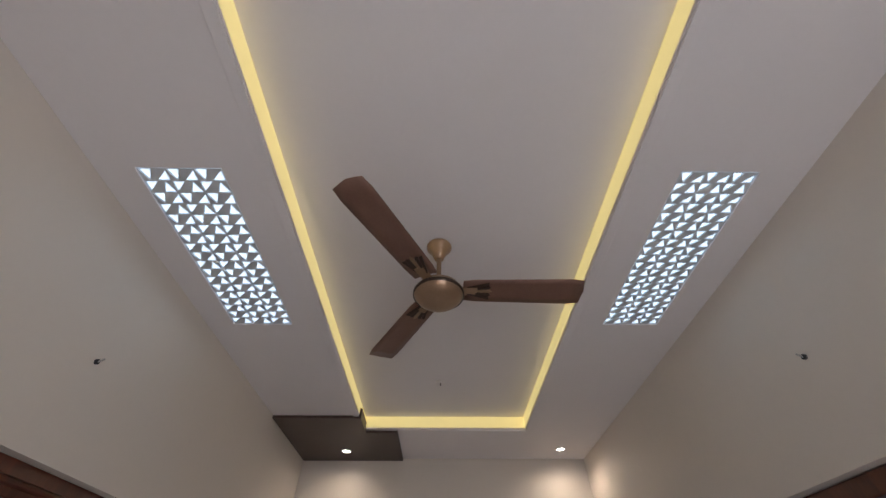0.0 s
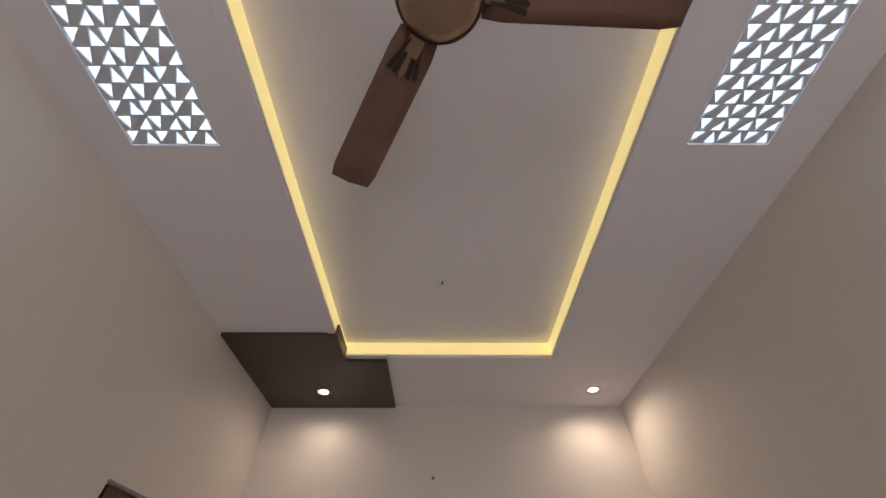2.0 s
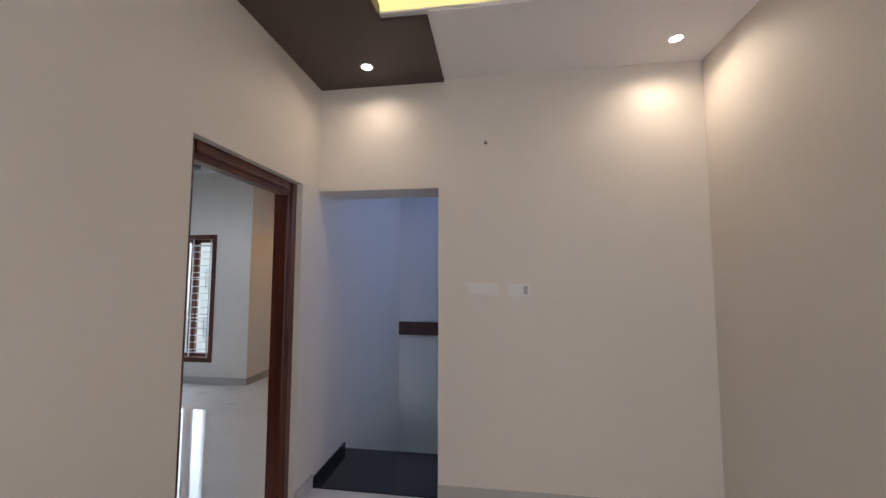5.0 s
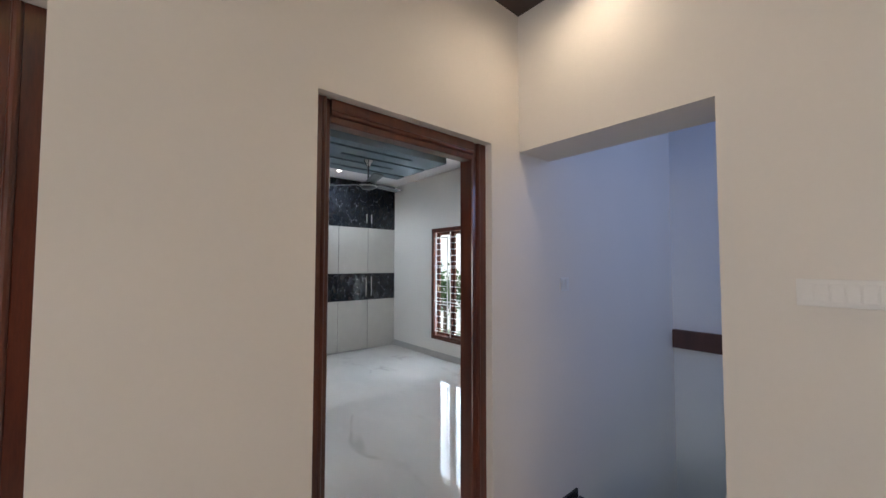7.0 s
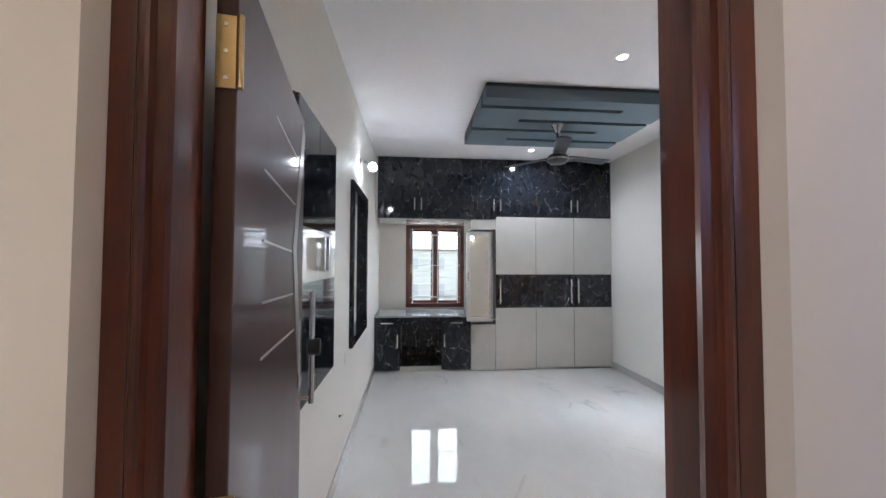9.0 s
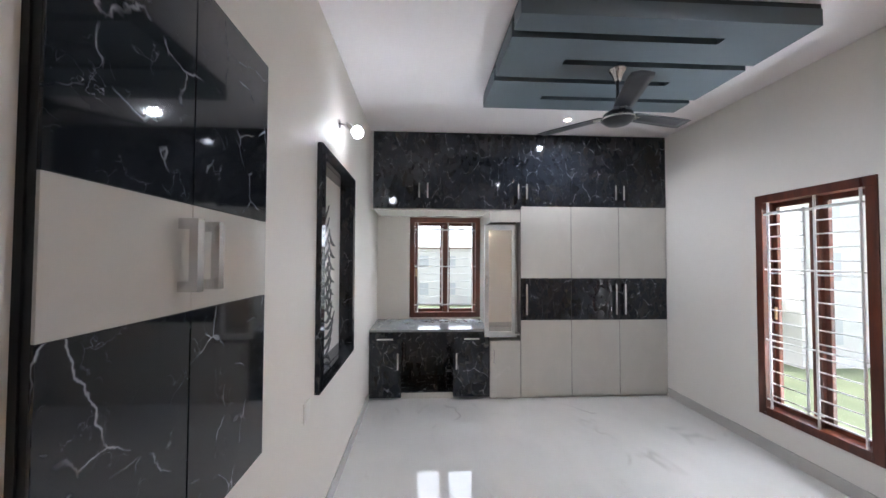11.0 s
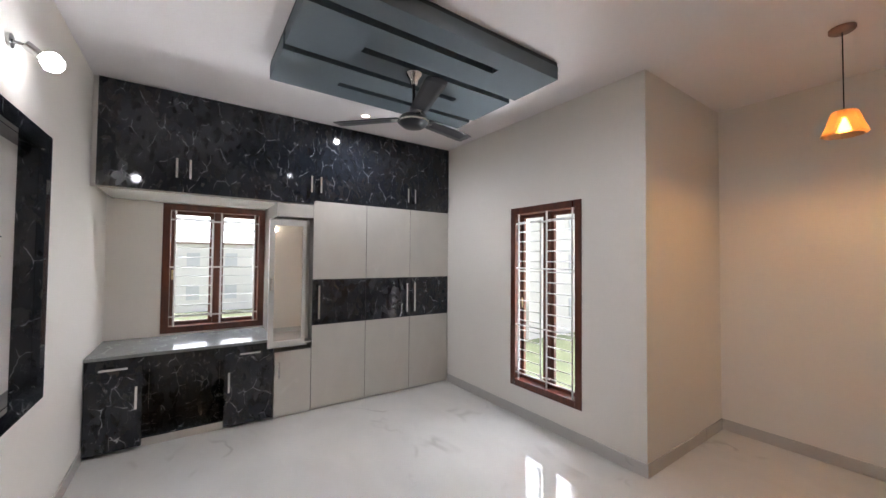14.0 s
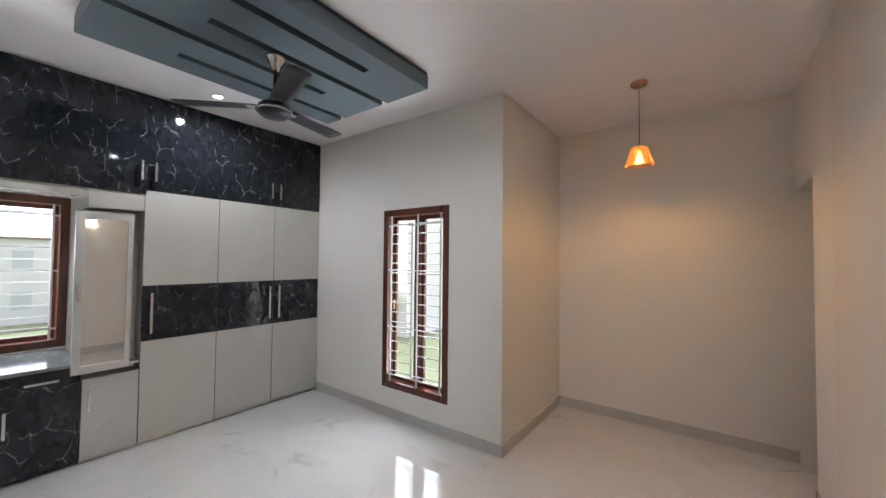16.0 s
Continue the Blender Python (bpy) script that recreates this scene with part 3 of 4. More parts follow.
for x0, x1, y0, y1 in VENTS:
    th = empty("light_panel", ((x0 + x1) / 2, (y0 + y1) / 2, HALL_H), "white pierced triangle lattice panel lit from above, set in the ceiling", "light panel", "lattice ceiling lights")
    part("lattice", lattice(x0 + 0.004, x1 - 0.004, y0 + 0.004, y1 - 0.004, HALL_H + 0.001), M_JALI, th, "white board cut in small triangles")
    part("diffuser", box(x0 - 0.01, x1 + 0.01, y0 - 0.01, y1 + 0.01, HALL_H + 0.016, HALL_H + 0.02), M_SKYLIGHT, th, "bright white diffuser")


# ceiling fans
def blade_mesh(length0, length1, w0, w1, z, pitch=-0.12):
    bm = bmesh.new()
    us = [length0 + (length1 - length0) * k / 10 for k in range(11)]
    top, bot = [], []
    for k, u in enumerate(us):
        f = k / 10
        w = (w0 + (w1 - w0) * f) / 2
        if k == 10:
            w -= 0.008
        if k == 0:
            w -= 0.006
        rows = []
        for q in (-1, -0.5, 0, 0.5, 1):
            v = q * w
            rows.append((u + (0.012 * (1 - abs(q)) if k == 10 else 0), v, z + v * pitch - 0.006 * q * q))
        top.append([bm.verts.new((a, b, c + 0.003)) for a, b, c in rows])
        bot.append([bm.verts.new(r) for r in rows])
    n = len(us)
    for k in range(n - 1):
        for q in range(4):
            bm.faces.new((top[k][q], top[k + 1][q], top[k + 1][q + 1], top[k][q + 1]))
            bm.faces.new((bot[k][q], bot[k][q + 1], bot[k + 1][q + 1], bot[k + 1][q]))
        for q in (0, 4):
            bm.faces.new((top[k][q], bot[k][q], bot[k + 1][q], top[k + 1][q]))
    for k in (0, n - 1):
        for q in range(4):
            bm.faces.new((top[k][q], top[k][q + 1], bot[k][q + 1], bot[k][q]))
    return bm


def turned(bm, at, deg):
    bmesh.ops.transform(bm, matrix=Matrix.Translation(at) @ Matrix.Rotation(radians(deg), 4, "Z"), verts=bm.verts)
    return bm


def ceiling_fan(at, top, angles, blade_mat, hub_mat, trim_mat, label, ornate, sizes):
    """at: middle of the motor's underside."""
    r, w0, w1 = sizes
    x, y, z = at
    th = empty("ceiling_fan", (x, y, top), label, "ceiling fan")
    part("motor", lathe([(0, 0), (0.045, 0.002), (0.075, 0.010), (0.094, 0.026), (0.100, 0.036), (0.104, 0.040), (0.104, 0.052), (0.098, 0.056), (0.094, 0.075), (0.070, 0.092), (0.03, 0.098), (0.0, 0.098)], at, 40), hub_mat, th, "", 0, True)
    part("trim_ring", lathe([(0.1045, 0.036), (0.109, 0.040), (0.109, 0.050), (0.1045, 0.054), (0.1045, 0.036)], at, 40), trim_mat, th, "dark rim", 0, True)
    part("down_rod", rod((x, y, z + 0.09), (x, y, top - 0.02), 0.011, 14), hub_mat, th)
    part("canopy", lathe([(0.012, -0.085), (0.022, -0.082), (0.030, -0.055), (0.052, -0.018), (0.060, -0.008), (0.060, 0.0), (0.0, 0.0)], (x, y, top - 0.001), 30), hub_mat if ornate else M_CHROME, th, "" if ornate else "silver canopy", 0, True)
    for a in angles:
        b = part("blade", turned(blade_mesh(0.105, r, w0, w1, 0.075), at, a), blade_mat, th, "", 0, True)
        part("blade_iron", turned(box(0.085, 0.165, -0.022, 0.022, 0.064, 0.0685), at, a), hub_mat if ornate else M_CHROME, b, "", 0.002)
        if ornate:
            for k, s in enumerate((-0.030, -0.015, 0.0, 0.015, 0.030)):
                bm = bmesh.new()
                pts = [(0.122, s * 0.55), (0.170, s * 0.8), (0.215, s * 1.3)]
                for (u, v), hw in zip(pts, (0.0028, 0.004, 0.0075)):
                    for dz in (0.0655, 0.0715):
                        bm.verts.new((u, v - hw, dz - v * 0.12)), bm.verts.new((u, v + hw, dz - v * 0.12))
                bm.verts.new((0.232 - abs(s) * 0.5, s * 1.5, 0.067 - s * 0.18))
                bmesh.ops.convex_hull(bm, input=bm.verts)
                part("ornament", turned(bm, at, a), trim_mat if k != 2 else hub_mat, b, "dark fluted ornament")
    return th


ceiling_fan((1.288, -2.645, 2.690), HALL_TOP, (0.5, 120, 240.5), M_FAN, M_FANHUB, M_FANDARK, "bronze brown three-blade ceiling fan with fluted ornaments, at rest", True, (0.615, 0.118, 0.142))


def wall_anchor(at, axis, label):
    th = empty("wall_anchor", at, label, "wall anchor", "wall anchors")
    d = Vector(axis)
    p = Vector(at)
    part("plug", rod(p, p + d * 0.008, 0.010, 12), M_DARK, th)
    part("screw", rod(p + d * 0.008, p + d * 0.026 + Vector((0, 0, 0.012)), 0.004, 8), M_CHROME, th)


wall_anchor((0.0, -2.583, 2.451), (1, 0, 0), "dark plug and screw in the bare wall")
wall_anchor((HALL_W, -2.612, 2.467), (-1, 0, 0), "dark plug and screw in the bare wall")
wall_anchor((-2.2, BED_L, 0.42), (0, 1, 0), "dark plug and screw low in the wall")
hook = empty("ceiling_hook", (1.29, -1.313, HALL_TOP), "small pale hook cap on the raised ceiling", "hook")
part("cap", lathe([(0, -0.012), (0.022, -0.010), (0.030, -0.003), (0.030, 0), (0, 0)], (1.29, -1.313, HALL_TOP), 20), M_CEIL, hook, "", 0, True)
part("hook", rod((1.30, -1.313, HALL_TOP - 0.03), (1.30, -1.313, HALL_TOP - 0.008), 0.004, 8), M_DARK, hook)
wall_anchor((1.244, 0.0, 2.443), (0, -1, 0), "dark plug and screw in the bare wall")


def switch_plate(at, w, h, normal, buttons, label, dark=0):
    """Modular switch plate on a wall; normal along x or y."""
    th = empty("switch_plate", at, label, "switch")
    x, y, z = at

    def on_wall(u0, u1, z0, z1, d0, d1):
        if normal[1]:
            return box(x + u0, x + u1, y + normal[1] * d0, y + normal[1] * d1, z + z0, z + z1)
        return box(x + normal[0] * d0, x + normal[0] * d1, y + u0, y + u1, z + z0, z + z1)

    part("plate", on_wall(-w / 2, w / 2, -h / 2, h / 2, 0.0, 0.009), M_PLASTIC, th, "", 0.003)
    step = (w - 0.02) / buttons
    for k in range(buttons):
        a = -w / 2 + 0.01 + k * step
        part("rocker", on_wall(a + 0.002, a + step - 0.002, -h / 2 + 0.015, h / 2 - 0.015, 0.009, 0.013), M_GREYDOOR if k >= buttons - dark else M_PLASTIC, th, "", 0.0015)
    return th


switch_plate((1.215, 0.0, 1.41), 0.215, 0.085, (0, -1), 6, "white modular switch plate on the cream wall")
switch_plate((1.462, 0.0, 1.405), 0.14, 0.085, (0, -1), 4, "white switch plate with a small grey regulator", 1)
switch_plate((0.0, 0.447, 1.372), 0.09, 0.085, (1, 0), 2, "white switch plate on the stair wall")
switch_plate((-2.42, BED_L, 0.78), 0.09, 0.10, (0, 1), 2, "white socket plate low on the wall")


# ---- bedroom furniture ----
def d_handle(name, at, normal, along, length, parent, r=0.006, out=0.032):
    """Square D-handle of one bar and two posts."""
    p, n, a = Vector(at), Vector(normal), Vector(along)
    side = n.cross(a)
    bm = bmesh.new()

    def block(c, du, dn, ds):
        vs = [bm.verts.new(c + a * (i * du) + n * (j * dn) + side * (k * ds)) for i in (-1, 1) for j in (-1, 1) for k in (-1, 1)]
        for f in ((0, 1, 3, 2), (4, 6, 7, 5), (0, 4, 5, 1), (2, 3, 7, 6), (0, 2, 6, 4), (1, 5, 7, 3)):
            bm.faces.new([vs[i] for i in f])

    block(p + n * out, length / 2, r * 0.8, r)
    for s in (-1, 1):
        block(p + n * (out / 2) + a * (s * (length / 2 - r)), r, out / 2, r * 0.9)
    return part(name, bm, M_CHROME, parent, "chrome bar handle")


X = Vector((1, 0, 0))
Z = (0, 0, 1)

# full-height wardrobe
w = empty("wardrobe", (FACE - 0.3, 1.3, 0), "cream gloss three-door wardrobe with a black marble band", "wardrobe")
part("body", box(BED_BACK + 0.002, FACE - 0.024, 0.424, BED_R - 0.003, 0.04, 2.140), M_CREAM, w)
part("plinth", box(BED_BACK + 0.002, FACE - 0.03, 0.426, BED_R - 0.003, 0.0, 0.04), M_CREAM, w)
edges = (0.422, 1.003, 1.560, BED_R - 0.004)
for k in range(3):
    a, b = edges[k] + 0.0025, edges[k + 1] - 0.0025
    d = part("door", box(FACE - 0.022, FACE - 0.004, a, b, 0.03, 2.142), M_DARK, w)
    part("upper_panel", box(FACE - 0.004, FACE, a, b, 1.334, 2.142), M_CREAM, d, "glossy cream laminate", 0.001)
    part("band_panel", box(FACE - 0.004, FACE, a, b, 0.868, 1.331), M_BLACK, d, "black marble laminate", 0.001)
    part("lower_panel", box(FACE - 0.004, FACE, a, b, 0.03, 0.865), M_CREAM, d, "glossy cream laminate", 0.001)
    d_handle("handle", (FACE, (0.482, 1.508, 1.612)[k], 1.10), X, Z, 0.34, d, 0.009)

# loft cupboards above
lo = empty("loft_cabinet", (FACE - 0.3, 0.45, 2.1), "black marble laminate overhead cupboards under the ceiling", "cabinet")
part("body", box(BED_BACK + 0.002, FACE - 0.024, -1.225, BED_R - 0.003, 2.146, BED_H - 0.002), M_BLACK, lo)
part("bottom_board", box(BED_BACK + 0.002, FACE - 0.026, -1.225, 0.42, 2.094, 2.144), M_CREAM, lo, "cream underside", 0.002)
part("filler", box(FACE - 0.06, FACE - 0.03, BED_L + 0.001, -1.227, 2.1, BED_H - 0.002), M_BEDWALL, lo)
ed = (-1.225, -0.671, -0.117, 0.438, 1.000, 1.558, BED_R - 0.004)
for k in range(6):
    z0 = 2.108 if k < 3 else 2.148
    d = part("door", box(FACE - 0.022, FACE, ed[k] + 0.001, ed[k + 1] - 0.001, z0, BED_H - 0.008), M_BLACK, lo, "", 0.001)
    hy = (ed[k + 1] - 0.047) if k % 2 == 0 else (ed[k] + 0.047)
    d_handle("handle", (FACE, hy, 2.305), X, Z, 0.165, d, 0.008)

# writing desk
dk = empty("study_desk", (FACE - 0.35, -0.6, 0), "black marble laminate desk with a kneehole and grey stone top", "desk")
DY = (BED_L + 0.004, -0.905, -0.335, 0.070)
part("desktop", box(BED_BACK + 0.002, FACE + 0.012, DY[0], DY[3] + 0.004, 0.745, 0.772), M_DESKTOP, dk, "grey granite top", 0.003)
for a, b, hs in ((DY[0], DY[1], 1), (DY[2], DY[3], -1)):
    ped = part("pedestal", box(BED_BACK + 0.002, FACE - 0.022, a, b, 0.03, 0.744), M_BLACK, dk)
    fr_ = part("drawer_front", box(FACE - 0.02, FACE, a + 0.002, b - 0.002, 0.60, 0.736), M_BLACK, dk, "", 0.0015)
    d_handle("handle", (FACE, (a + b) / 2, 0.672), X, (0, 1, 0), 0.17, fr_, 0.008)
    dr = part("cupboard_door", box(FACE - 0.02, FACE, a + 0.002, b - 0.002, 0.03, 0.597), M_BLACK, dk, "", 0.0015)
    d_handle("handle", (FACE, b - 0.035 if hs > 0 else a + 0.035, 0.43), X, Z, 0.18, dr, 0.008)
part("apron", box(FACE - 0.03, FACE - 0.006, DY[1] + 0.001, DY[2] - 0.001, 0.632, 0.744), M_BLACK, dk, "", 0.001)
part("back_panel", box(BED_BACK + 0.10, BED_BACK + 0.12, DY[1] + 0.001, DY[2] - 0.001, 0.08, 0.744), M_BLACK, dk)
# black board added over the footboard to make the kneehole dark inside
part("kneehole_darkener", box(BED_BACK + 0.002, FACE - 0.04, DY[1] + 0.001, DY[2] - 0.001, 0.070, 0.085), M_BLACK, dk)
part("footboard", box(BED_BACK + 0.002, FACE - 0.05, DY[1] + 0.001, DY[2] - 0.001, 0.0, 0.07), M_CREAM, dk, "pale plinth board")

# dressing mirror unit
mu = empty("mirror_cabinet", (-4.9, 0.28, 0), "cream dressing unit with a tall silver-framed mirror", "dresser")
MX = -4.52
part("body", box(BED_BACK + 0.002, MX - 0.20, 0.076, 0.419, 0.64, 1.96), M_CREAM, mu)
part("top_box", box(BED_BACK + 0.002, MX - 0.030, 0.076, 0.419, 1.962, 2.092), M_CREAM, mu, "cream top box", 0.002)
part("lower_cupboard", box(BED_BACK + 0.002, FACE - 0.022, 0.078, 0.419, 0.0, 0.638), M_CREAM, mu)
lowd = part("lower_door", box(FACE - 0.02, FACE, 0.078, 0.418, 0.03, 0.638), M_CREAM, mu, "glossy cream door", 0.0015)
d_handle("handle", (FACE, 0.115, 0.47), X, Z, 0.15, lowd, 0.007)
mf = part("mirror_frame", slab_with_holes("x", MX - 0.024, MX, 0.008, 0.345, 0.690, 1.925, [(0.056, 0.312, 0.748, 1.868)]), M_ALU, mu, "silver frame", 0.003)
part("mirror", box(MX - 0.020, MX - 0.012, 0.054, 0.314, 0.746, 1.870), M_MIRROR, mf, "clear mirror glass")
part("finger_pull", box(MX, MX + 0.008, 0.020, 0.042, 1.24, 1.36), M_CHROME, mf, "grey finger pull", 0.003)
part("side_panel", box(MX - 0.2, MX - 0.026, 0.080, 0.330, 0.692, 1.92), M_ALU, mu)
part("shelf", box(MX - 0.2, MX - 0.040, 0.335, 0.418, 0.70, 0.715), M_CREAM, mu)
part("side_strip", box(MX - 0.19, MX - 0.17, 0.333, 0.419, 0.692, 1.945), M_CREAM, mu)

# wall cupboard beside the door
wc = empty("wall_cabinet", (-1.5, BED_L, 0.87), "flush two-door wall cupboard in black marble with a cream band", "cabinet")
part("body", box(-1.852, -1.086, BED_L, BED_L + 0.012, 0.868, 2.232), M_DARK, wc)
for a, b, hx in ((-1.848, -1.4435, -1.486), (-1.4385, -1.090, -1.400)):
    d = part("door", box(a, b, BED_L + 0.012, BED_L + 0.024, 0.872, 2.228), M_DARK, wc)
    for nm, z0, z1, mt, lb in (("upper_panel", 1.674, 2.228, M_BLACK, "black marble laminate"), ("band_panel", 1.420, 1.6725, M_CREAM, "cream gloss laminate"), ("lower_panel", 0.872, 1.4185, M_BLACK, "black marble laminate")):
        part(nm, box(a, b, BED_L + 0.024, BED_L + 0.030, z0, z1), mt, d, lb, 0.001)
    d_handle("handle", (hx, BED_L + 0.030, 1.552), (0, 1, 0), Z, 0.168, d, 0.012, 0.035)

# framed niche with a carved panel
N0, N1, N2, N3 = -3.545, -2.56, 0.805, 2.190
ni = empty("framed_niche", ((N0 + N1) / 2, BED_L, N2), "black marble framed niche with a white carved feather panel", "niche")
part("frame", slab_with_holes("y", BED_L, BED_L + 0.03, N0, N1, N2, N3, [(N0 + 0.080, N1 - 0.080, N2 + 0.080, N3 - 0.080)]), M_BLACK, ni, "", 0.003)
for b in (box(N0 + 0.070, N0 + 0.082, BED_L - 0.085, BED_L, N2 + 0.070, N3 - 0.070), box(N1 - 0.082, N1 - 0.070, BED_L - 0.085, BED_L, N2 + 0.070, N3 - 0.070),
          box(N0 + 0.082, N1 - 0.082, BED_L - 0.085, BED_L, N3 - 0.082, N3 - 0.070), box(N0 + 0.082, N1 - 0.082, BED_L - 0.085, BED_L, N2 + 0.070, N2 + 0.082)):
    part("lining", b, M_BLACK, ni)
cp = part("carved_panel", box(N0 + 0.082, N1 - 0.082, BED_L - 0.105, BED_L - 0.075, N2 + 0.082, N3 - 0.082), M_PLASTIC, ni, "white carved board")


def crescent(cx, cz, length, width, bend, turn):
    """A curved tapering dark piece just off the carved board, in place of a slit's shade."""
    bm = bmesh.new()
    n, up, dn = 10, [], []
    for k in range(n + 1):
        f = k / n
        u, v = (f - 0.5) * length, bend * (1 - (2 * f - 1) ** 2)
        hw = width * math.sin(math.pi * min(1, f * 0.96 + 0.02)) / 2
        for lst, s in ((up, 1), (dn, -1)):
            px, pz_ = u, v + s * hw
            x, z = cx + px * math.cos(turn) - pz_ * math.sin(turn), cz + px * math.sin(turn) + pz_ * math.cos(turn)
            lst.append((bm.verts.new((x, BED_L - 0.0749, z)), bm.verts.new((x, BED_L - 0.070, z))))
    for k in range(n):
        for q in (0, 1):
            bm.faces.new((up[k][q], up[k + 1][q], dn[k + 1][q], dn[k][q]))
        bm.faces.new((up[k][0], up[k][1], up[k + 1][1], up[k + 1][0]))
        bm.faces.new((dn[k][0], dn[k + 1][0], dn[k + 1][1], dn[k][1]))
    return bm


NC = (N0 + N1) / 2
for k in range(9):
    z = 1.86 - 0.085 * k
    part("slit_shade", crescent(NC + 0.10 - 0.02 * k, z, 0.34 - 0.012 * k, 0.034, -0.06, -0.35 - 0.02 * k), M_DARK, cp, "dark curved piece standing in for a shaded slit")
    if k < 7:
        part("slit_shade", crescent(NC - 0.16 + 0.01 * k, z - 0.16, 0.22 + 0.01 * k, 0.028, -0.04, 0.55 + 0.03 * k), M_DARK, cp, "dark curved piece standing in for a shaded slit")
for k in range(4):
    part("slit_shade", crescent(NC - 0.10 + 0.03 * k, 1.12 - 0.06 * k, 0.30, 0.028, -0.05, -0.25), M_DARK, cp, "dark curved piece standing in for a shaded slit")

# wall lamp over the niche
wl = empty("wall_lamp", (-3.04, BED_L, 2.46), "small chrome wall lamp with a glowing white bulb", "wall lamp")
part("back_plate", rod((-3.04, BED_L, 2.47), (-3.04, BED_L + 0.012, 2.47), 0.032, 24), M_CHROME, wl, "", 0.002)
part("arm", rod((-3.04, BED_L + 0.012, 2.47), (-3.055, BED_L + 0.045, 2.47), 0.008), M_CHROME, wl)
part("holder", rod((-3.055, BED_L + 0.045, 2.475), (-3.07, BED_L + 0.088, 2.447), 0.020, 16), M_CHROME, wl, "", 0.002)
part("bulb", lathe([(0, -0.045), (0.025, -0.038), (0.040, -0.012), (0.040, 0.010), (0.022, 0.034), (0.012, 0.040), (0, 0.040)], (-3.075, -1.135, 2.43), 20), M_BULB, wl, "glowing white bulb", 0, True)

# small lamp on the door wall, seen in the mirrors
bl = empty("wall_lamp", (PART, 0.80, 2.16), "small wall lamp with a glowing warm bulb", "wall lamp")
part("back_plate", rod((PART, 0.80, 2.17), (PART - 0.012, 0.80, 2.17), 0.032, 24), M_CHROME, bl, "", 0.002)
part("arm", rod((PART - 0.012, 0.80, 2.17), (PART - 0.075, 0.80, 2.17), 0.008), M_CHROME, bl)
part("bulb", lathe([(0, -0.045), (0.025, -0.038), (0.040, -0.012), (0.040, 0.010), (0.022, 0.034), (0.012, 0.040), (0, 0.040)], (-0.25, 0.80, 2.13), 20), M_LAMP, bl, "glowing warm bulb", 0, True)

# floating ceiling slab with slots
SX0, SX1, SY0, SY1, SZ = -3.59, -2.39, -0.164, 1.53, 2.845
sl = empty("ceiling_slab", ((SX0 + SX1) / 2, (SY0 + SY1) / 2, SZ), "slate-grey slotted false ceiling block under the white ceiling", "false ceiling")
slots = [(-2.597, -2.537, SY0 - 0.1, 1.092), (-2.874, -2.814, 0.243, SY1 + 0.1), (-3.120, -3.060, SY0 - 0.1, 1.125), (-3.400, -3.342, 0.266, SY1 + 0.1)]
bm = slab_with_holes("z", SZ, BED_H - 0.03, SX0, SX1, SY0, SY1, [(a, b, max(c, SY0), min(d, SY1)) for a, b, c, d in slots])
part("slotted_board", bm, M_SLAB, sl)
# backing in a much darker tone than the slab round it
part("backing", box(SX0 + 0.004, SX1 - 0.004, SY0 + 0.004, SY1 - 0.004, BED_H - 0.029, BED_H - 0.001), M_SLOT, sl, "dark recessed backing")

ceiling_fan((-2.91, 0.645, 2.458), SZ, (343, 103, 223), M_FAN2, M_FAN2, M_CHROME, "dark grey three-blade ceiling fan with chrome trim, at rest", False, (0.58, 0.115, 0.130))
downlight((-4.12, 0.79, BED_H), "bedroom spotlights")
downlight((-1.94, 0.72, BED_H), "bedroom spotlights")

# pendant lamp of the alcove
PX, PY = -1.15, 2.60
pd = empty("pendant_lamp", (PX, PY, BED_H), "amber glass pendant lamp on a thin cord, switched on", "pendant lamp")
part("canopy", lathe([(0, -0.028), (0.050, -0.026), (0.060, -0.018), (0.060, 0), (0, 0)], (PX, PY, BED_H - 0.001), 28), M_FAN, pd, "copper-brown canopy", 0, True)
part("cord", rod((PX, PY, 2.47), (PX, PY, BED_H - 0.02), 0.003, 8), M_DARK, pd)
part("lamp_holder", rod((PX, PY, 2.42), (PX, PY, 2.475), 0.018, 16), M_BRASS, pd, "", 0.003)
part("shade", lathe([(0.055, 0.145), (0.060, 0.140), (0.066, 0.120), (0.080, 0.070), (0.098, 0.025), (0.104, 0.008), (0.088, 0.0), (0.086, 0.003), (0.101, 0.009), (0.095, 0.026), (0.077, 0.070), (0.063, 0.120), (0.057, 0.138), (0.020, 0.146), (0.020, 0.150), (0.055, 0.145)], (PX, PY, 2.315), 10), M_AMBER, pd, "faceted amber glass shade")
part("bulb", lathe([(0, -0.03), (0.014, -0.024), (0.022, -0.004), (0.020, 0.014), (0.010, 0.036), (0.009, 0.05), (0, 0.05)], (PX, PY, 2.37), 16), M_FILAMENT, pd, "glowing warm bulb", 0, True)


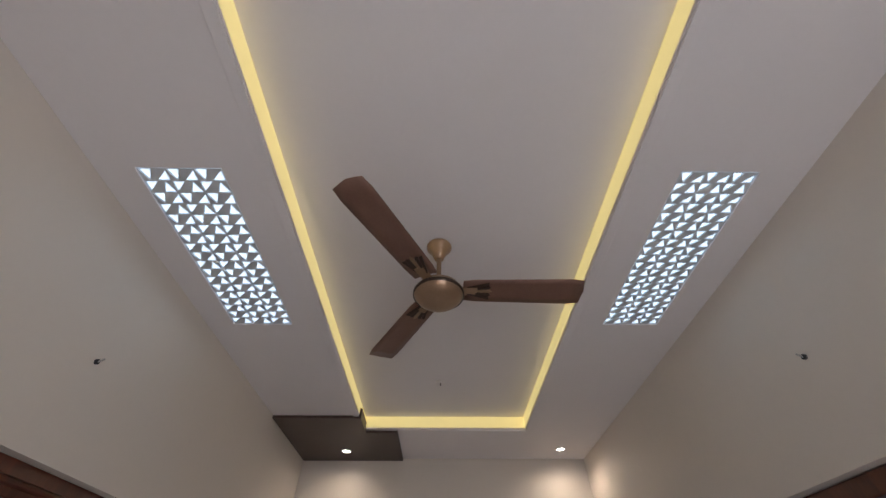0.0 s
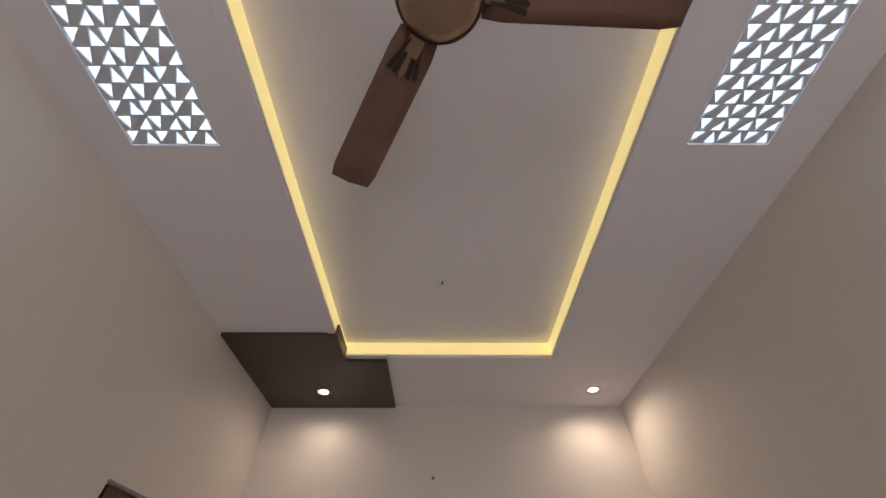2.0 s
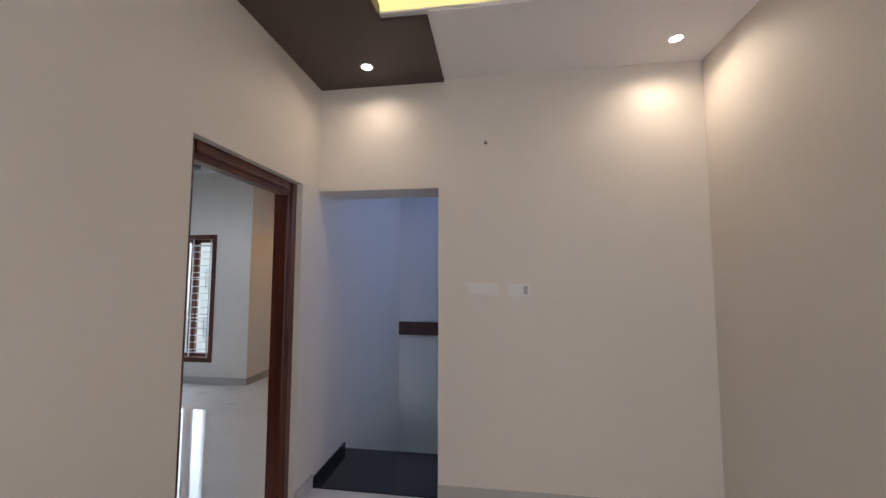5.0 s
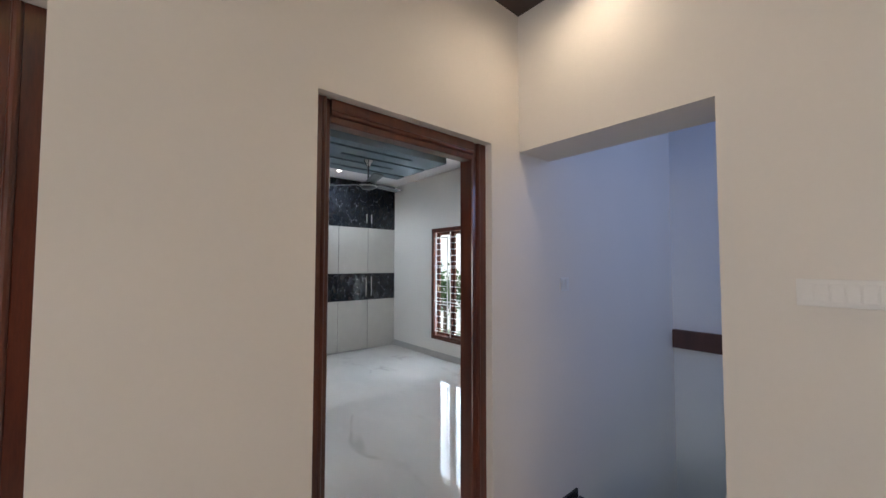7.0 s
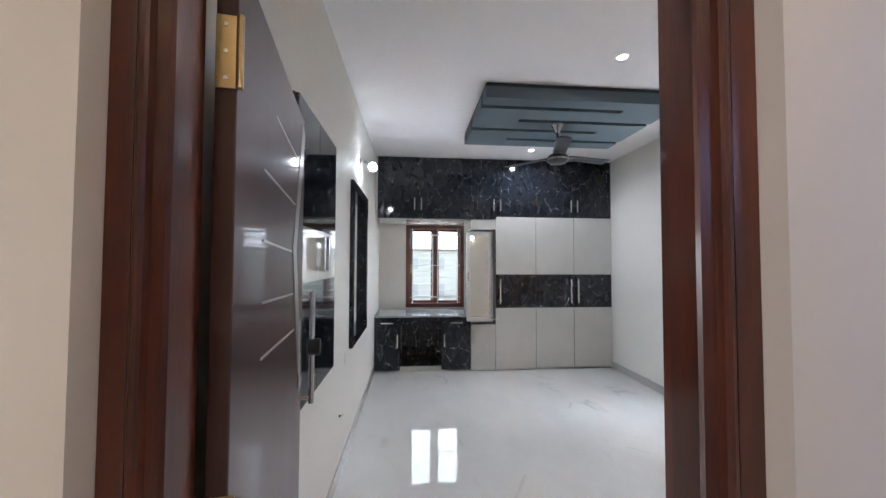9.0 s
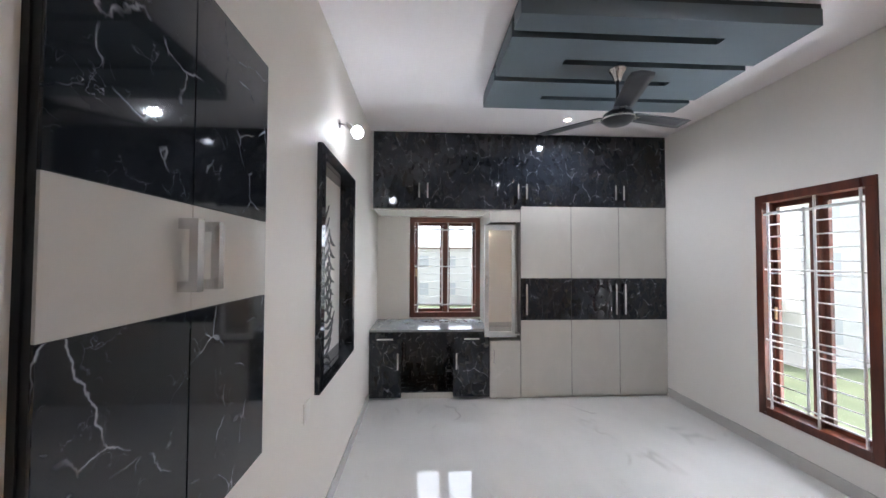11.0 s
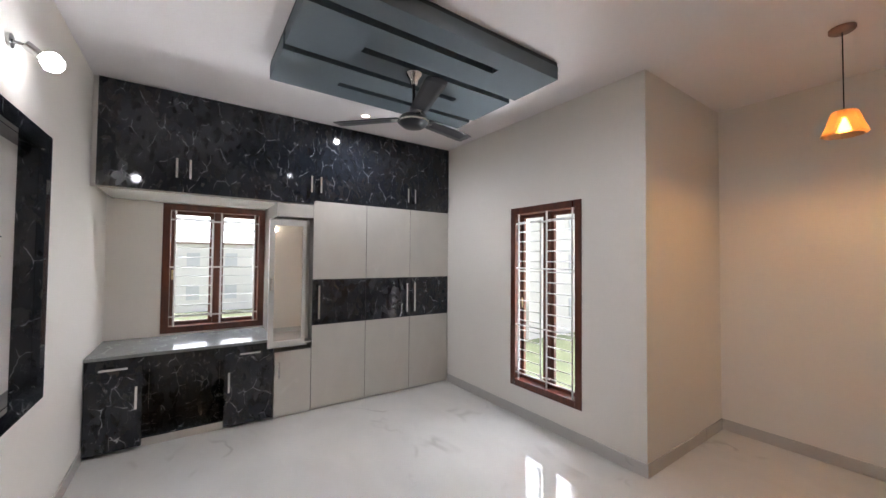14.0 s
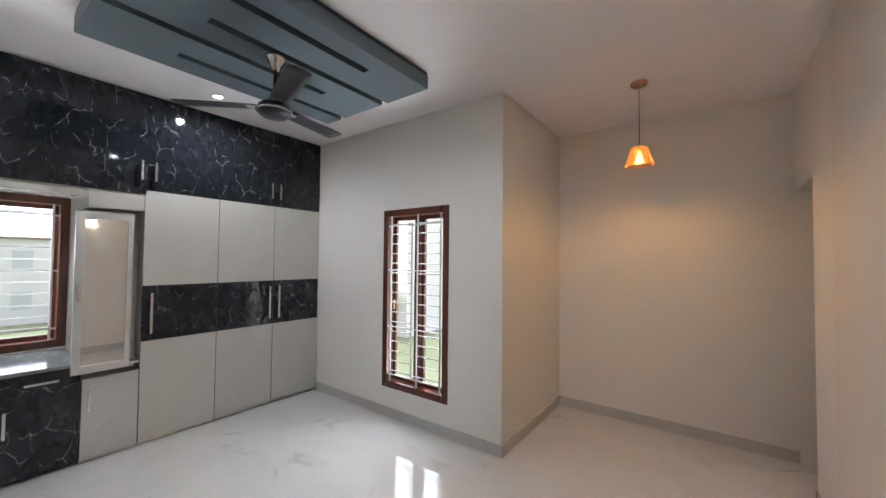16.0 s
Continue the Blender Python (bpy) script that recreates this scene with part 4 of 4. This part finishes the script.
# ---- windows ----
def window(name, axis, plane, outward, u0, u1, z0, z1, long_bars, label):
    """Two-light wooden window with a white steel grille. plane: the wall's room face; outward: +1 or -1."""
    th = empty(name, (plane, (u0 + u1) / 2, z0) if axis == "x" else ((u0 + u1) / 2, plane, z0), label, "window", "", "structure")

    def b(a0, a1, c0, c1, d0, d1):
        d0, d1 = plane + outward * d0, plane + outward * d1
        return box(d0, d1, a0, a1, c0, c1) if axis == "x" else box(a0, a1, d0, d1, c0, c1)

    fw = 0.066
    fr2 = part("window_frame", slab_with_holes(axis, *sorted((plane - outward * 0.006, plane + outward * 0.125)), u0 + 0.002, u1 - 0.002, z0 + 0.002, z1 - 0.002,
                                               [(u0 + fw, u1 - fw, z0 + fw, z1 - fw)]), M_WOOD, th, "dark red-brown wooden frame", 0.004)
    mid = (u0 + u1) / 2
    part("mullion", b(mid - 0.027, mid + 0.027, z0 + fw, z1 - fw, 0.055, 0.12), M_WOOD, fr2, "", 0.004)
    for a0, a1 in ((u0 + fw, mid - 0.027), (mid + 0.027, u1 - fw)):
        sash = part("sash", slab_with_holes(axis, *sorted((plane + outward * 0.085, plane + outward * 0.116)), a0 + 0.001, a1 - 0.001, z0 + fw + 0.001, z1 - fw - 0.001,
                                            [(a0 + 0.038, a1 - 0.038, z0 + fw + 0.040, z1 - fw - 0.040)]), M_WOOD, th, "", 0.003)
        pane = part("pane", b(a0 + 0.037, a1 - 0.037, z0 + fw + 0.039, z1 - fw - 0.039, 0.099, 0.103), M_GLASS, sash, "clear glass")
        pane.visible_shadow = False
    gd = 0.012

    def bar(a0, a1, c0, c1, r):
        p, q = ((plane + outward * gd, a0, c0), (plane + outward * gd, a1, c1)) if axis == "x" else ((a0, plane + outward * gd, c0), (a1, plane + outward * gd, c1))
        return rod(p, q, r, 8)

    for z in long_bars:
        part("grille_bar", bar(u0 + fw * 0.55, u1 - fw * 0.55, z, z, 0.007), M_STEEL, th, "white painted steel bar")
    span = u1 - u0 - 2 * fw
    for f in (0.05, 0.55, 0.95):
        part("grille_bar", bar(u0 + fw + span * f, u0 + fw + span * f, z0 + 0.04, z1 - 0.04, 0.0085), M_STEEL, th, "white painted steel bar")
    short = u0 + fw + span * 0.45
    part("grille_bar", bar(short, short, z0 + fw + 0.075, z1 - fw - 0.075, 0.0085), M_STEEL, th, "white painted steel bar")
    for z in (z0 + fw + 0.10, z1 - fw - 0.10):
        part("grille_bar", bar(u0 + fw + span * 0.40, u0 + fw + span * 0.60, z, z, 0.0065), M_STEEL, th)
    z = z0 + fw + 0.11
    while z < z1 - fw - 0.08:
        for f0, f1 in ((0.05, 0.45), (0.55, 0.95)):
            part("thin_bar", bar(u0 + fw + span * f0, u0 + fw + span * f1, z, z, 0.0055), M_STEEL, th)
        z += 0.098
    part("stay_handle", b(u0 + fw + 0.012, u0 + fw + 0.028, (z0 + z1) / 2 - 0.12, (z0 + z1) / 2 - 0.02, 0.070, 0.085), M_BRASS, th, "brass stay", 0.002)
    return th


window("window_1", "x", BED_BACK, -1, *WIN1, (0.95, 1.45, 1.93), "two-light dark wooden window with white grille behind the desk")
window("window_2", "y", BED_R, 1, *WIN2, (0.42, 0.90, 1.47, 1.92), "tall two-light dark wooden window with white grille")

# ---- outside ----
ground = setting("ground", box(-500, 500, -500, 500, -3.7, -3.5), M_GRASS, "green lawn round the house")
# two added glowing walls that whiten the window views and light the bedroom
setting("backdrop", box(-120, -119, -200, 260, -3.5, 150), M_BACKDROP, "glowing pale backdrop standing in for bright sky")
setting("backdrop_side", box(-200, 200, 119, 120, -3.5, 150), M_BACKDROP, "glowing pale backdrop standing in for bright sky")


def far_house(at, w, d, h, label):
    x, y = at
    th = empty("far_house", (x, y, -3.5), label, "house")
    part("wall", box(x - w / 2, x + w / 2, y - d / 2, y + d / 2, -3.5, -3.5 + h), M_FACADE, th)
    part("roof", box(x - w / 2 - 0.3, x + w / 2 + 0.3, y - d / 2 - 0.3, y + d / 2 + 0.3, -3.5 + h, -3.3 + h), M_ROOF, th)
    for s in range(int(h // 3)):
        for k in range(int(d // 3)):
            yy = y - d / 2 + 1.5 + 3 * k
            part("window", box(x + w / 2, x + w / 2 + 0.04, yy - 0.5, yy + 0.5, -2.4 + 3 * s, -1.1 + 3 * s), M_PANE, th)
        for k in range(int(w // 3)):
            xx = x - w / 2 + 1.5 + 3 * k
            part("window", box(xx - 0.5, xx + 0.5, y - d / 2 - 0.04, y - d / 2, -2.4 + 3 * s, -1.1 + 3 * s), M_PANE, th)


far_house((-22.6, 21), 12, 8, 9.2, "tall pale neighbouring house beside the lawn")
far_house((-45, 4), 8, 12, 6.2, "pale two-storey house across the plot")
far_house((-40, -14), 9, 12, 3.4, "low pale house in the distance")
far_house((-22, 46), 12, 8, 3.6, "low pale house beyond the lawn")
far_house((4, 60), 10, 8, 6.4, "pale two-storey house beyond the lawn")


def far_tree(at, h, seed):
    rg = random.Random(seed)
    x, y = at
    th = empty("far_tree", (x, y, -3.5), "leafy green tree in the distance", "tree", "trees outside")
    bm = rod((x, y, -3.5), (x + 0.1, y, -3.5 + h * 0.6), 0.16, 8)
    for k in range(5):
        a = rg.uniform(0, 6.28)
        rod((x + 0.05, y, -3.5 + h * (0.35 + 0.05 * k)), (x + h * 0.25 * math.cos(a), y + h * 0.25 * math.sin(a), -3.5 + h * (0.6 + 0.06 * k)), 0.05, 6, bm)
    part("trunk", bm, M_BARK, th)
    bm = bmesh.new()
    for k in range(700):
        a, r, z = rg.uniform(0, 6.28), h * 0.34 * math.sqrt(rg.random()), rg.gauss(0.72, 0.13)
        c = Vector((x + r * math.cos(a), y + r * math.sin(a), -3.5 + h * z))
        q = Euler((rg.uniform(0, 6), rg.uniform(0, 6), rg.uniform(0, 6))).to_matrix()
        s = rg.uniform(0.12, 0.28)
        bm.faces.new([bm.verts.new(c + q @ Vector(p)) for p in ((-s, 0, 0), (0, -s * 0.5, 0.03), (s, 0, 0), (0, s * 0.5, 0.03))])
    part("crown", bm, M_LEAVES, th)


for i, (tx, ty, hh) in enumerate(((-18, 15, 4.5), (-30, 18, 5.5), (-10, 52, 5), (-14, 40, 4), (-30, -8, 5))):
    far_tree((tx, ty), hh, i)
